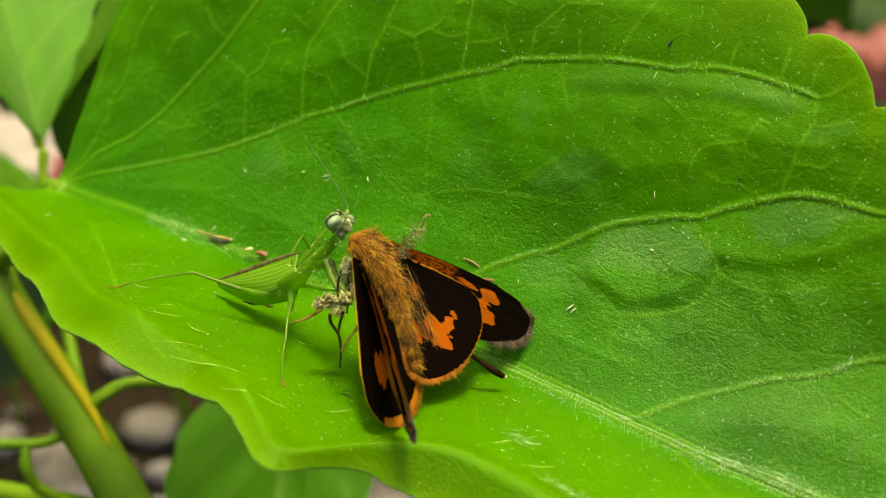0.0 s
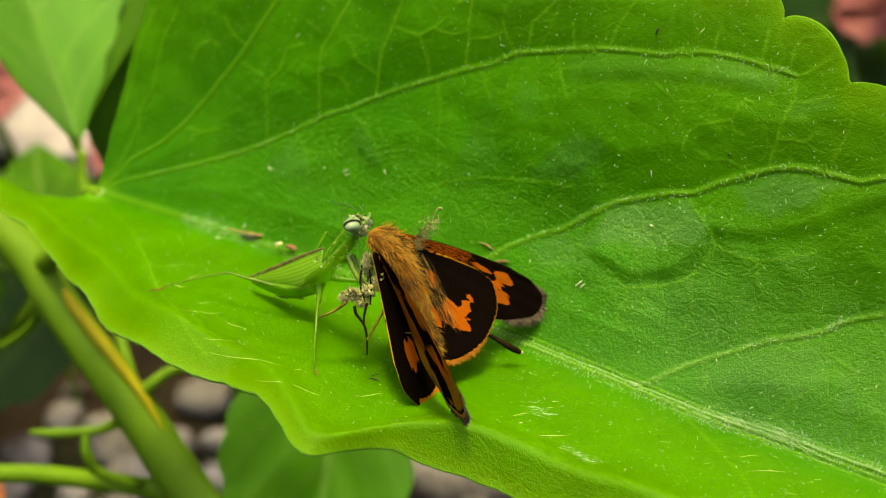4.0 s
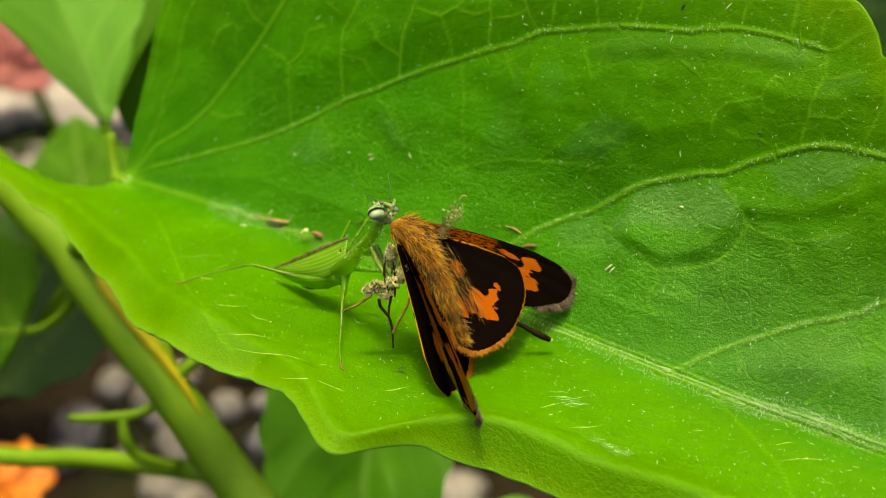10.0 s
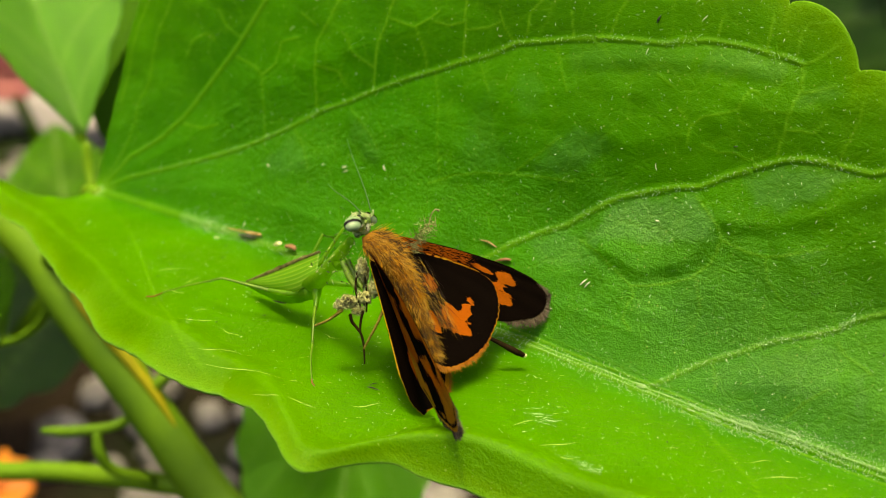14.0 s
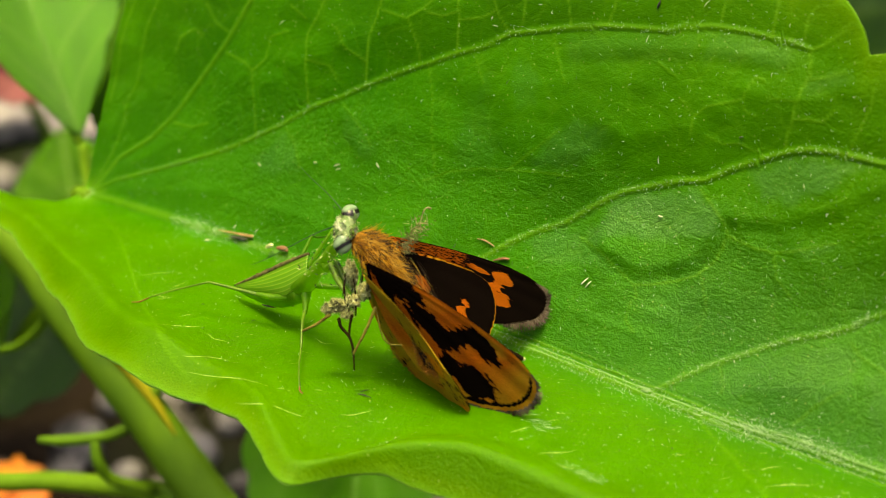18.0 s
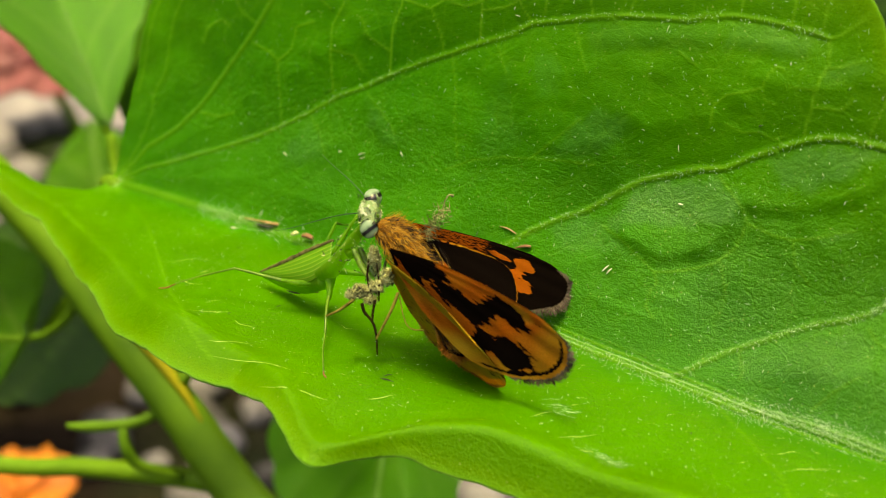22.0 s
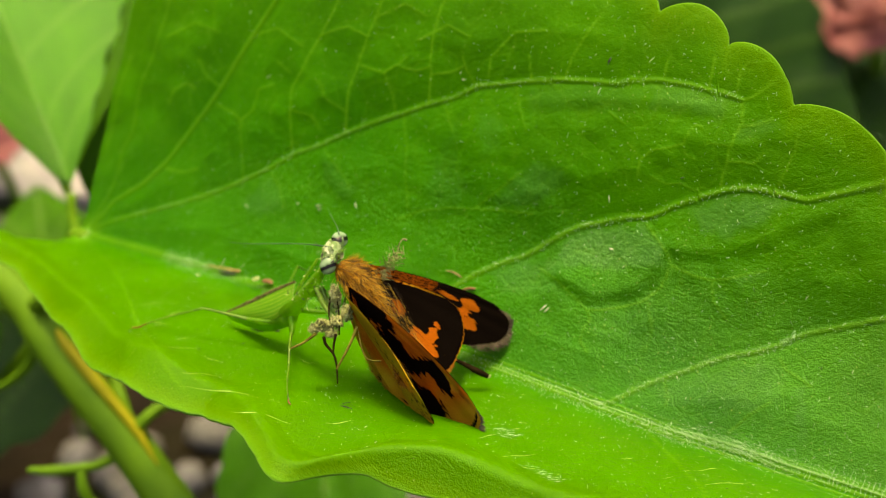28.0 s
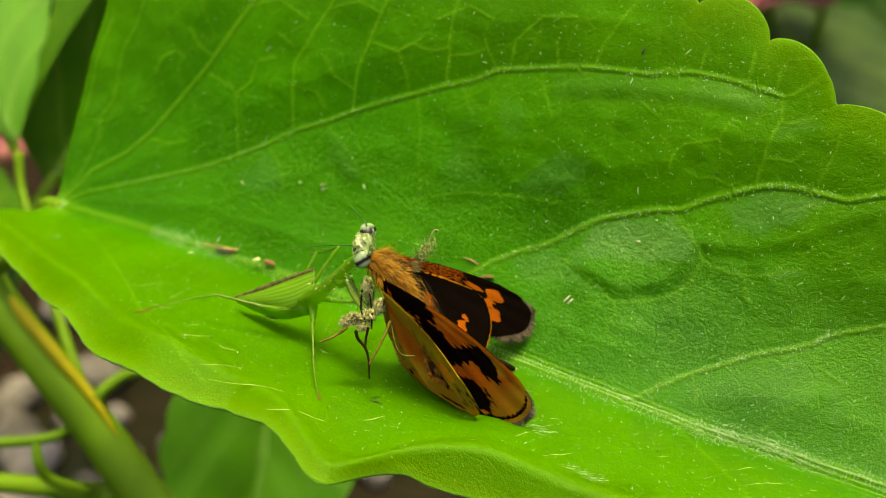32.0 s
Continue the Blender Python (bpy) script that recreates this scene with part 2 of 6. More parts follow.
vein(0.20, ((0, 0), (1.6, 4.6), (2, 6.5), (1.9, 8.1), (2.7, 10), (2.5, 11.8), (2.8, 14), (3.5, 15.6), (3.7, 16.3), (4.5, 20), (6, 26)))
# the near half
vein(0.11, ((1.4, -0.8), (9.0, -4.2), (17, -9.4), (24, -13.6), (30, -16.5)))
vein(0.11, ((0.3, -0.5), (1.3, -1.8), (4, -5.2), (5.3, -9.5)))
vein(0.08, ((39, -0.6), (43, -4.0), (47, -9.0)))
vein(0.15, ((9, -4.2), (10.5, -5.2), (16.1, -8.8), (20.8, -11.8), (26.4, -15.2), (28.1, -15.8), (29.2, -16)), 0.75)
vein(0.15, ((54.6, -0.3), (55.8, -1.2), (58.7, -3.1), (60.4, -4.4), (61.5, -5.1), (64, -8)), 0.6)
# forks and cross veins between the margin and the upper side vein
vein(0.15, ((55.6, 22.2), (56.3, 22.5), (57, 23.2), (57.4, 23.5), (57.8, 24), (58.5, 24.1)), 0.85)
vein(0.15, ((55.6, 22.2), (55.8, 21.7), (56, 20.8), (55.7, 19.9), (55.6, 19.1), (55.5, 18.2), (55.4, 17.2), (55.3, 16.5)), 0.75)
vein(0.15, ((20.1, 10.9), (19.7, 13.4), (19.5, 15.8), (20.2, 17), (20.7, 18.3), (22.5, 22), (24, 27)), 0.85)
vein(0.15, ((24.9, 13), (24.9, 15.1), (25, 16.7), (25.4, 17.9), (25.6, 19), (26.5, 22), (28, 27)), 0.85)
vein(0.15, ((32.1, 16.6), (32.1, 18.3), (31.9, 20.1), (32, 23), (33, 28)), 0.85)
vein(0.13, ((35.9, 18.7), (35, 19.6), (34.6, 20.5)), 0.75)
vein(0.13, ((36.7, 19), (36.9, 21)), 0.75)
vein(0.13, ((42.8, 20.6), (43.1, 21.7), (43.2, 22.3), (44.5, 25)), 0.75)
vein(0.13, ((40.3, 20), (39.9, 21.6)), 0.75)
vein(0.13, ((50, 22.2), (50.1, 23.2), (50.2, 23.8)), 0.75)
vein(0.13, ((53.3, 22.3), (53.3, 23.5), (53.3, 24.4)), 0.75)
vein(0.13, ((55.1, 22.2), (55.2, 23.9), (55.6, 24.6), (57, 24.9)), 0.75)
vein(0.14, ((-0.1, 7.8), (0.1, 11), (0.2, 13.7), (0.9, 16)), 0.72)
vein(0.14, ((25.7, 18.4), (28, 18.2), (29.3, 19.1), (29.9, 19.7)), 0.72)
vein(0.14, ((28.1, 18.2), (29, 16.6), (29.3, 15.4)), 0.72)
vein(0.14, ((22.1, 16.7), (23, 15.4), (24.8, 14.8)), 0.72)
vein(0.14, ((19.8, 14), (21.8, 13.9), (22.5, 13)), 0.72)
vein(0.14, ((15.8, 7.7), (14.6, 12.4), (15.7, 13.4), (16, 15.1), (17.6, 15.7)), 0.72)
vein(0.14, ((14.6, 12.4), (13.6, 12.9), (11.4, 13.3)), 0.72)
vein(0.14, ((9, 16.6), (10.1, 15.3), (11.3, 14.8)), 0.72)
vein(0.14, ((6.5, 12.6), (6.8, 13.8), (8.1, 14.6), (9, 14.2)), 0.72)
vein(0.14, ((7.1, 7.3), (9.5, 7.3), (11, 7.9)), 0.72)
vein(0.14, ((17.6, 17.5), (19.2, 16.8)), 0.72)
vein(0.14, ((32.1, 19.4), (30.7, 18.8), (29.6, 18.9)), 0.72)
vein(0.14, ((34.7, 19.9), (33.8, 19.3), (32.1, 18.8)), 0.72)
for line in (((30.6, 21), (33, 22.5), (35, 22)), ((26.5, 22), (29, 23.4), (31, 22.8)), ((21.5, 20), (24, 21), (26, 20.6)), ((14, 19), (17, 20), (20, 19)), ((36.9, 21), (38.5, 23), (41, 23.6)), ((5, 18), (8, 19.5), (11, 19))):
    vein(0.14, line, 0.72)
# faint veins of the swollen fields lower down
vein(0.13, ((30, 15.4), (30.9, 13.2), (31.2, 11.4), (32, 8.8)), 0.46)
vein(0.13, ((31.4, 7.9), (33, 8.9), (35.5, 9.8), (39.7, 10.7), (42.3, 11.1)), 0.46)
vein(0.13, ((37.6, 10.3), (39.4, 12.2), (40.9, 13.8)), 0.46)
vein(0.13, ((39, 19.5), (39.8, 18.1), (40.8, 16.6)), 0.46)
vein(0.13, ((33.5, 16.9), (34.7, 15.2)), 0.46)
vein(0.13, ((23.3, 11.5), (24.4, 10.9), (25.9, 10), (26.7, 9.2)), 0.46)
vein(0.13, ((18.5, 8.9), (19.8, 7.9), (20.9, 6.6)), 0.46)
vein(0.13, ((49.5, 15.4), (49.6, 16.8), (50.3, 17.6), (51.7, 18.2), (52.4, 18.6)), 0.62)
vein(0.13, ((52.4, 18.6), (52.7, 19.5), (53, 20), (53.5, 19.9)), 0.62)
vein(0.13, ((48.6, 17.6), (49.6, 16.9)), 0.46)
vein(0.13, ((46.7, 19.3), (48, 18.8)), 0.46)
vein(0.13, ((50.5, 15.9), (51.6, 15.7), (52.7, 16), (53.4, 15.8), (54.1, 16)), 0.46)
vein(0.13, ((52.4, 18.5), (52.7, 17.9), (53.4, 17.8)), 0.46)
vein(0.13, ((56.1, 20.6), (57, 20.9), (58.1, 21.4)), 0.62)
vein(0.13, ((55.6, 18.2), (56.5, 18.4), (57.3, 18.4), (57.6, 18.8), (58, 19.3)), 0.62)
vein(0.13, ((53.8, 19), (55.5, 19.2)), 0.46)
vein(0.13, ((60, 20.8), (59.9, 19.7), (59.6, 18.6), (59.2, 17.2)), 0.62)
vein(0.13, ((50.7, 12.7), (51.7, 12.1), (52.7, 11.4), (53.1, 10.6)), 0.62)
vein(0.13, ((53.1, 10.6), (54.8, 10.4), (56.1, 10.5), (57.3, 10.9), (58.5, 11.5), (59.7, 12)), 0.62)
vein(0.13, ((53.1, 10.6), (52.8, 9), (51.8, 7.6), (50.5, 6.8), (49.3, 6.2), (48.2, 5.8)), 0.62)
vein(0.13, ((48.2, 5.8), (48.6, 5.3), (48.3, 4.3), (48.4, 3.6), (49.2, 3.1)), 0.46)
vein(0.13, ((43.7, 7.5), (45.4, 7.1), (46.9, 6.4), (48.2, 5.8)), 0.46)
vein(0.13, ((61.8, 6.7), (62.5, 6.1), (63.7, 5.8), (64.4, 5.5)), 0.46)
vein(0.13, ((54.8, 3.1), (55.5, 2.2), (55.6, 1.6)), 0.46)
vein(0.13, ((62.4, 3.9), (61.1, 2.6), (60.2, 1.2)), 0.46)
vein(0.13, ((52.1, 7.7), (52.9, 6.1), (52.9, 4.4)), 0.46)
vein(0.13, ((56.1, 10.5), (56.6, 9.1), (57.8, 8.1)), 0.46)

# edges under which the blade drops: height, line
LEDGES = (
    (0.42, ((45.0, 6.6), (48.2, 5.9), (50.5, 6.9), (51.8, 7.8), (52.8, 9.2), (53.2, 10.8))),
    (0.22, ((53.2, 10.9), (56.0, 11.5), (58.5, 12.5), (61.5, 14.6), (64, 16))),
    (0.16, ((37.8, 10.3), (41.8, 11.3), (43.6, 12.6), (44.8, 14.0))),
    (0.12, ((23.4, 9.6), (25.2, 8.2), (26.9, 8.0))),
    (0.14, ((48.4, 3.4), (51.2, 3.9), (53.5, 6.2))),
    (0.16, ((40.3, 17.6), (45, 18.8), (49.2, 19.8), (54.6, 20.4))),
)
# painted sheen, laid where sky reflections show on the blade: gloss, outline
SHEEN_FIELDS = (
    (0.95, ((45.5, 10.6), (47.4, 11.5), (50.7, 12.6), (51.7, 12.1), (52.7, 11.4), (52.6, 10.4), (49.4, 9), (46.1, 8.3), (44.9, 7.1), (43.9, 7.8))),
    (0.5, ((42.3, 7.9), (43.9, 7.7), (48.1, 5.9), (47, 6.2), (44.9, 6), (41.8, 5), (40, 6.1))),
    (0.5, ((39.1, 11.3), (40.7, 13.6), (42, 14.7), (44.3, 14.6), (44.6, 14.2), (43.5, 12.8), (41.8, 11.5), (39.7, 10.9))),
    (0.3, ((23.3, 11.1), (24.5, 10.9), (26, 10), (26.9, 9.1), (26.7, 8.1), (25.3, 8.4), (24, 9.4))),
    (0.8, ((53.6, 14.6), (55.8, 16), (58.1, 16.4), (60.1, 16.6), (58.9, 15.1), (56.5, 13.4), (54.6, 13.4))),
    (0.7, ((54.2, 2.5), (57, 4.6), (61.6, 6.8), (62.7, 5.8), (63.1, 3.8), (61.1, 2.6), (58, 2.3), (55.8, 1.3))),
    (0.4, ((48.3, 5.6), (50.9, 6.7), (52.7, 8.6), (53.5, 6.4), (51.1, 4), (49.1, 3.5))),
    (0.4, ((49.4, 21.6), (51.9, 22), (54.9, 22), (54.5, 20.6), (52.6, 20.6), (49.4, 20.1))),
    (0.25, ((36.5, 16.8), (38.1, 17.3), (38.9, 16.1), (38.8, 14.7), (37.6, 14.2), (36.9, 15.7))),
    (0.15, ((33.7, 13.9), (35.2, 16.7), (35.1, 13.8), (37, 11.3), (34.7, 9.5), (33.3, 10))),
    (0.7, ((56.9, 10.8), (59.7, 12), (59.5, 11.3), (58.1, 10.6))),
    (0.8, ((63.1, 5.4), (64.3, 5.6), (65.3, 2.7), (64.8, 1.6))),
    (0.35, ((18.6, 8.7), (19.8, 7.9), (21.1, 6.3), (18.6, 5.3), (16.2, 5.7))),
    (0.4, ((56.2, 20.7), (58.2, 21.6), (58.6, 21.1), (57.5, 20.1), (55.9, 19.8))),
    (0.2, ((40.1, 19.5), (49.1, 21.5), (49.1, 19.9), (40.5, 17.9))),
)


def line_distance(x, y, line):
    best = np.full(x.shape, 1e9)
    for (x0, y0), (x1, y1) in zip(line[:-1], line[1:]):
        dx, dy = x1 - x0, y1 - y0
        k = np.clip(((x - x0) * dx + (y - y0) * dy) / (dx * dx + dy * dy), 0, 1)
        best = np.minimum(best, np.hypot(x - x0 - k * dx, y - y0 - k * dy))
    return best


def scallop(a):
    """The far margin: an even outline cut into rounded teeth."""
    a = np.asarray(a, float)
    out = np.interp(a, (-1, 3, 12, 25, 40, 48.8, 54, 59.1, 66.5, 73, 79, 84), (22, 27, 33, 34, 30, 26.2, 25.3, 22.4, 19.2, 14, 7, 0.4))
    cuts = np.array((-1, 6, 13, 20.5, 28, 35, 42, 48.8, 54.0, 59.15, 66.5, 73, 79, 84.2))
    n = np.clip(np.searchsorted(cuts, a) - 1, 0, len(cuts) - 2)
    s = np.clip((a - cuts[n]) / (cuts[n + 1] - cuts[n]), 0, 1)
    return out + 1.75 * (np.sin(np.pi * s ** 1.25)) ** 0.55 * np.clip((84 - a) / 12, 0, 1)


def roll_start(a):
    """How far from the midrib the near half's crest runs."""
    return smooth_line((-18, -12, -8, 0, 7, 13.6, 19, 23, 26.4, 29.2, 31.2, 35, 39.4, 41, 42, 42.6, 43.4, 44.6, 47.3, 51, 58, 70, 84), (3.6, 4.0, 4.8, 6.2, 8.4, 10.9, 12.9, 14.2, 14.7, 14.8, 14.6, 16.1, 18.6, 19.4, 19.0, 17.6, 15.6, 14.2, 12.6, 11.6, 11.2, 9.5, 0.2), a, 0.6)


def roll_length(a):
    """How wide the turned margin beyond the crest is."""
    return smooth_line((-18, -12, 0, 10, 18, 25, 30, 35, 40, 42, 43.5, 46, 60, 78, 84), (0.5, 1.2, 1.8, 2.7, 3.0, 3.0, 2.6, 1.8, 1.4, 1.3, 1.5, 3.2, 3.2, 2.4, 0.2), a, 1.0) + 0.16 * np.abs(np.sin(a * 0.42)) ** 3 + 0.07 * np.abs(np.sin(a * 1.7))


def crest_lift(a, s):
    """The blade lifts a little towards the crest."""
    return 0.42 * np.exp(-(np.clip(roll_start(a) - s, 0, None) / 1.3) ** 2) * np.clip(s / 4, 0, 1)


def top_edge(a):
    """Where the near half begins: the midrib, and left of the stalk the rim of its basal lobe."""
    return np.where(a > -0.4, 0.0, np.interp(-a, (0.4, 1.0, 4.8, 11.5, 18), (0.0, 2.3, 3.7, 3.0, 3.55)))


CELL_RND = random.Random(8)
CELLS = np.array([(3.9 * i + CELL_RND.uniform(-1.5, 1.5), 3.7 * k + CELL_RND.uniform(-1.4, 1.4), CELL_RND.uniform(0.25, 1.0), CELL_RND.uniform(-1, 1), CELL_RND.uniform(-1, 1)) for i in range(-5, 23) for k in range(-6, 10)])


def cells(a, b):
    """The lamina between the small veins: the distance to the nearest small vein, and each cell's own swell."""
    first, second, which = np.full(a.shape, 1e9), np.full(a.shape, 1e9), np.zeros(a.shape, int)
    wa = a + 0.5 * np.sin(b * 1.1) + 0.3 * np.sin(a * 0.9)
    wb = (b - 0.35 * a) * 0.9 + 0.4 * np.sin(a * 1.3)
    for n, (ca, cb, *_) in enumerate(CELLS):
        d = np.hypot(wa - ca, wb - (cb - 0.35 * ca) * 0.9)
        second = np.where(d < first, first, np.minimum(second, d))
        which = np.where(d < first, n, which)
        first = np.minimum(first, d)
    c = CELLS[which]
    edge = (second - first) / 2
    rise = 1 - np.exp(-(edge / 0.55) ** 1.5)
    tilt = (c[..., 3] * (wa - c[..., 0]) + c[..., 4] * (wb - (c[..., 1] - 0.35 * c[..., 0]) * 0.9)) * 0.055
    return edge, rise * (0.16 + 0.22 * c[..., 2] + tilt)


BULGES = (  # middle, half size along and across, turn, height
    (41.6, 13.5, 1.9, 1.3, 12, 0.42), (46.8, 8.6, 2.3, 1.9, 25, 0.50), (50.5, 11.0, 2.0, 1.5, 35, 0.34), (55.6, 12.4, 3.0, 1.6, 20, 0.42), (36.6, 16.2, 0.9, 1.5, 0, 0.24),
    (42.5, 4.2, 2.2, 1.5, 40, 0.34), (62.5, 5.4, 1.8, 1.0, 30, 0.36), (54.0, 19.2, 2.6, 1.0, 5, 0.26), (26.0, 9.6, 1.6, 1.1, 25, 0.22), (58.8, 8.6, 2.0, 1.2, 25, 0.26), (31.5, 11.6, 1.7, 1.2, 30, 0.16), (65.0, 14.5, 2.5, 1.6, 10, 0.3),
)


def patches(a, b):
    """Swollen fields of the far half: each climbs slowly away from the midrib, then drops to a small vein."""
    out = np.zeros_like(a)
    for ca, cb, ra, rb, turn, high in BULGES:
        c, s = math.cos(radians(turn)), math.sin(radians(turn))
        u, v = ((a - ca) * c + (b - cb) * s) / ra, (-(a - ca) * s + (b - cb) * c) / rb
        v = v + 0.22 * np.sin(u * 3.1 + ca) + 0.35 * u * u
        climb = np.clip((v + 5.6) / 5.0, 0, 1)
        climb = climb * climb * (3 - 2 * climb)
        drop = np.clip((1.0 - v) / 2.0, 0, 1)
        side = np.clip((1.7 - np.abs(u)) / 1.2, 0, 1)
        out = np.maximum(out, 1.2 * high * climb * drop * side * side * (3 - 2 * side))
    return out


def inside(a, b, line):
    """Whether places lie inside a closed outline."""
    hit = np.zeros(a.shape, bool)
    for (x0, y0), (x1, y1) in zip(line, line[1:] + line[:1]):
        if y0 != y1:
            hit ^= ((b < y0) != (b < y1)) & (a < x0 + (b - y0) * (x1 - x0) / (y1 - y0))
    return hit


def painted_sheen(a, b):
    """Painted sheen: gloss raised where reflections show on swollen far-half fields, dull elsewhere."""
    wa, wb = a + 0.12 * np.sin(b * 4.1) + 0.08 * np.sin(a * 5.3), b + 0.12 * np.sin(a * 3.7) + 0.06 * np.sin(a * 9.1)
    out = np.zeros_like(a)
    for gloss, line in SHEEN_FIELDS:
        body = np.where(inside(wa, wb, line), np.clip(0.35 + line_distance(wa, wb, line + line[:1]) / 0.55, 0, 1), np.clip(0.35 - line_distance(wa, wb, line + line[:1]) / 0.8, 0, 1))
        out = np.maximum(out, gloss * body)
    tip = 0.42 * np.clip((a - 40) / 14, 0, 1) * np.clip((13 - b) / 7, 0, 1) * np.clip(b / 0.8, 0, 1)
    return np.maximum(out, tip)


def ledges(a, b):
    """Steps in the blade: a short steep rise beyond each edge that sinks slowly again."""
    out = np.zeros_like(a)
    for high, line in LEDGES:
        xs, ys = [p[0] for p in line], [p[1] for p in line]
        d = line_distance(a, b, line) * np.where(b > np.interp(a, xs, ys), 1, 0)
        side = np.clip((a - xs[0] + 1.0) / 1.5, 0, 1) * np.clip((xs[-1] + 1.0 - a) / 1.5, 0, 1)
        rise = np.clip(d / 1.1, 0, 1)
        out = out + high * side * rise * rise * (3 - 2 * rise) * np.exp(-(d / 3.4) ** 2)
    return out


def relief(a, b):
    """Height over the blade: quilted between the veins, ridged along them. Also the strength of the vein."""
    height, strength, nearest = np.zeros_like(a), np.zeros_like(a), np.full(a.shape, 9.0)
    for width, line, tone in VEINS:
        d = line_distance(a, b, line)
        ridge = np.exp(-(d / (width * 0.60)) ** 2.6)
        height = np.maximum(height, ridge * (min(width * 0.55, 0.19) if width > 0.2 else width * 0.22))
        # a narrow groove along the lower side
        if 0.25 < width < 0.5:
            below = np.clip((np.interp(a, [q[0] for q in line], [q[1] for q in line]) - b) / 0.12, 0, 1)
            height = height - 0.13 * below * np.exp(-((d - width * 1.1) / (width * 0.45)) ** 2)
        fade = 0.62 - 0.22 * np.clip((a - 32) / 10, 0, 1) if width > 0.5 else 1.0
        strength = np.maximum(strength, ridge * tone * fade)
        if width > 0.25:
            nearest = np.minimum(nearest, d)
    puff = np.array([noise.noise((x * 0.21, y * 0.30, 1.7)) + 0.45 * noise.noise((x * 0.55, y * 0.7, 5.1)) for x, y in zip(a.ravel(), b.ravel())]).reshape(a.shape)
    raised = np.clip(nearest / 3.2, 0, 1)
    far_side = np.clip(b / 3.0, 0.12, 1)
    edge, swell = cells(a, b)
    lively = np.clip((a - 8) / 26, 0.35, 1.0) * np.clip(1.35 - np.abs(b - 12) / 16, 0.45, 1)
    net = np.exp(-(edge / 0.085) ** 2) * np.where(b > 0, np.clip(0.08 + 0.12 * (b - 8) / 10, 0.05, 0.22), 0.04)
    strength = np.maximum(strength, net)
    # fine ribs run along the midrib
    rib = np.exp(-(b / 0.75) ** 4) * np.clip((a - 30) / 14, 0, 1)
    height = height + rib * 0.07 * np.cos(b * 15.0 + 0.4 * np.sin(a * 0.7))
    strength = strength + 0.9 * rib * (0.5 + 0.5 * np.cos(b * 15.0 + 0.4 * np.sin(a * 0.7))) ** 2
    strength = np.maximum(strength, 1.1 * np.exp(-((a - 0.4) ** 2 + b * b) / 2.2))
    height = height + 0.35 * patches(a, b) + ledges(a, b)
    height = height + 0.13 * far_side * lively * swell * np.clip(nearest / 1.0, 0, 1)
    height = height + far_side * ((raised ** 0.8) * 0.45 + raised * puff * 0.20) + (1 - far_side) * puff * 0.12
    return height, strength


def grid_mesh(name, p, uv, attributes, flip=False):
    """One mesh from an array of places, in metres."""
    rows, cols = p.shape[:2]
    ids = np.arange(rows * cols).reshape(rows, cols)
    f = np.stack([ids[:-1, :-1], ids[1:, :-1], ids[1:, 1:], ids[:-1, 1:]], -1).reshape(-1, 4)
    if flip:
        f = f[:, ::-1]
    me = bpy.data.meshes.new(name)
    me.from_pydata(p.reshape(-1, 3).tolist(), [], f.tolist())
    layer = me.uv_layers.new(name="leaf")
    loops = np.empty(len(me.loops), dtype=np.int32)
    me.loops.foreach_get("vertex_index", loops)
    layer.data.foreach_set("uv", uv.reshape(-1, 2)[loops].astype(np.float32).ravel())
    for key, values in attributes.items():
        at = me.attributes.new(key, 'FLOAT', 'POINT')
        at.data.foreach_set("value", values.astype(np.float32).ravel())
    me.polygons.foreach_set("use_smooth", np.ones(len(me.polygons), dtype=bool))
    me.update()
    return me


def surface_normals(p):
    du, dv = np.gradient(p, axis=0), np.gradient(p, axis=1)
    n = np.cross(du, dv)
    return n / np.maximum(np.linalg.norm(n, axis=-1, keepdims=True), 1e-9)


def near_sheet():
    a1 = np.concatenate([np.arange(-18, -0.4, 0.3), np.arange(-0.4, 84.01, 0.3)])
    v = np.linspace(0, 1, 130)[None, :]
    a = np.repeat(a1[:, None], v.shape[1], 1)
    top, start, over = top_edge(a), roll_start(a), roll_length(a)
    s = top + v * (np.maximum(start - top, 0.05) + over)
    flat = np.minimum(s, start)
    p = leaf_point(a, -flat)
    p = p + NEAR_UP * crest_lift(a, s)[..., None]
    R = 0.6
    th = np.clip((s - start) / R, 0, None)
    bend = np.minimum(th, smooth_line((-18, 38, 41.5, 44, 84), (0.72, 0.72, 0.9, 1.2, 1.2), a, 0.8))
    straight = (th - bend) * R
    p = p + NEAR * (np.sin(bend) * R + straight * np.cos(bend))[..., None] - NEAR_UP * ((1 - np.cos(bend)) * R + straight * np.sin(bend))[..., None]
    wave = 0.35 * np.sin(a * 0.55 + 0.6) * np.clip(s / 14, 0, 1) ** 2
    p = p + NEAR_UP * wave[..., None]
    h, vein = relief(a, -s)
    n = surface_normals(p)
    if n[60, 5] @ NEAR_UP < 0:
        n = -n
    # light through the rim and along the crest, painted in as pale vein colour
    vein = np.maximum(vein, 0.95 * np.exp(-((1 - v) * (start + over) / 0.45) ** 2))
    vein = np.maximum(vein, 0.12 * np.exp(-((s - start - 0.2) / 0.25) ** 2))
    return (p + n * h[..., None]) * MM, np.stack([a, -s], -1), vein


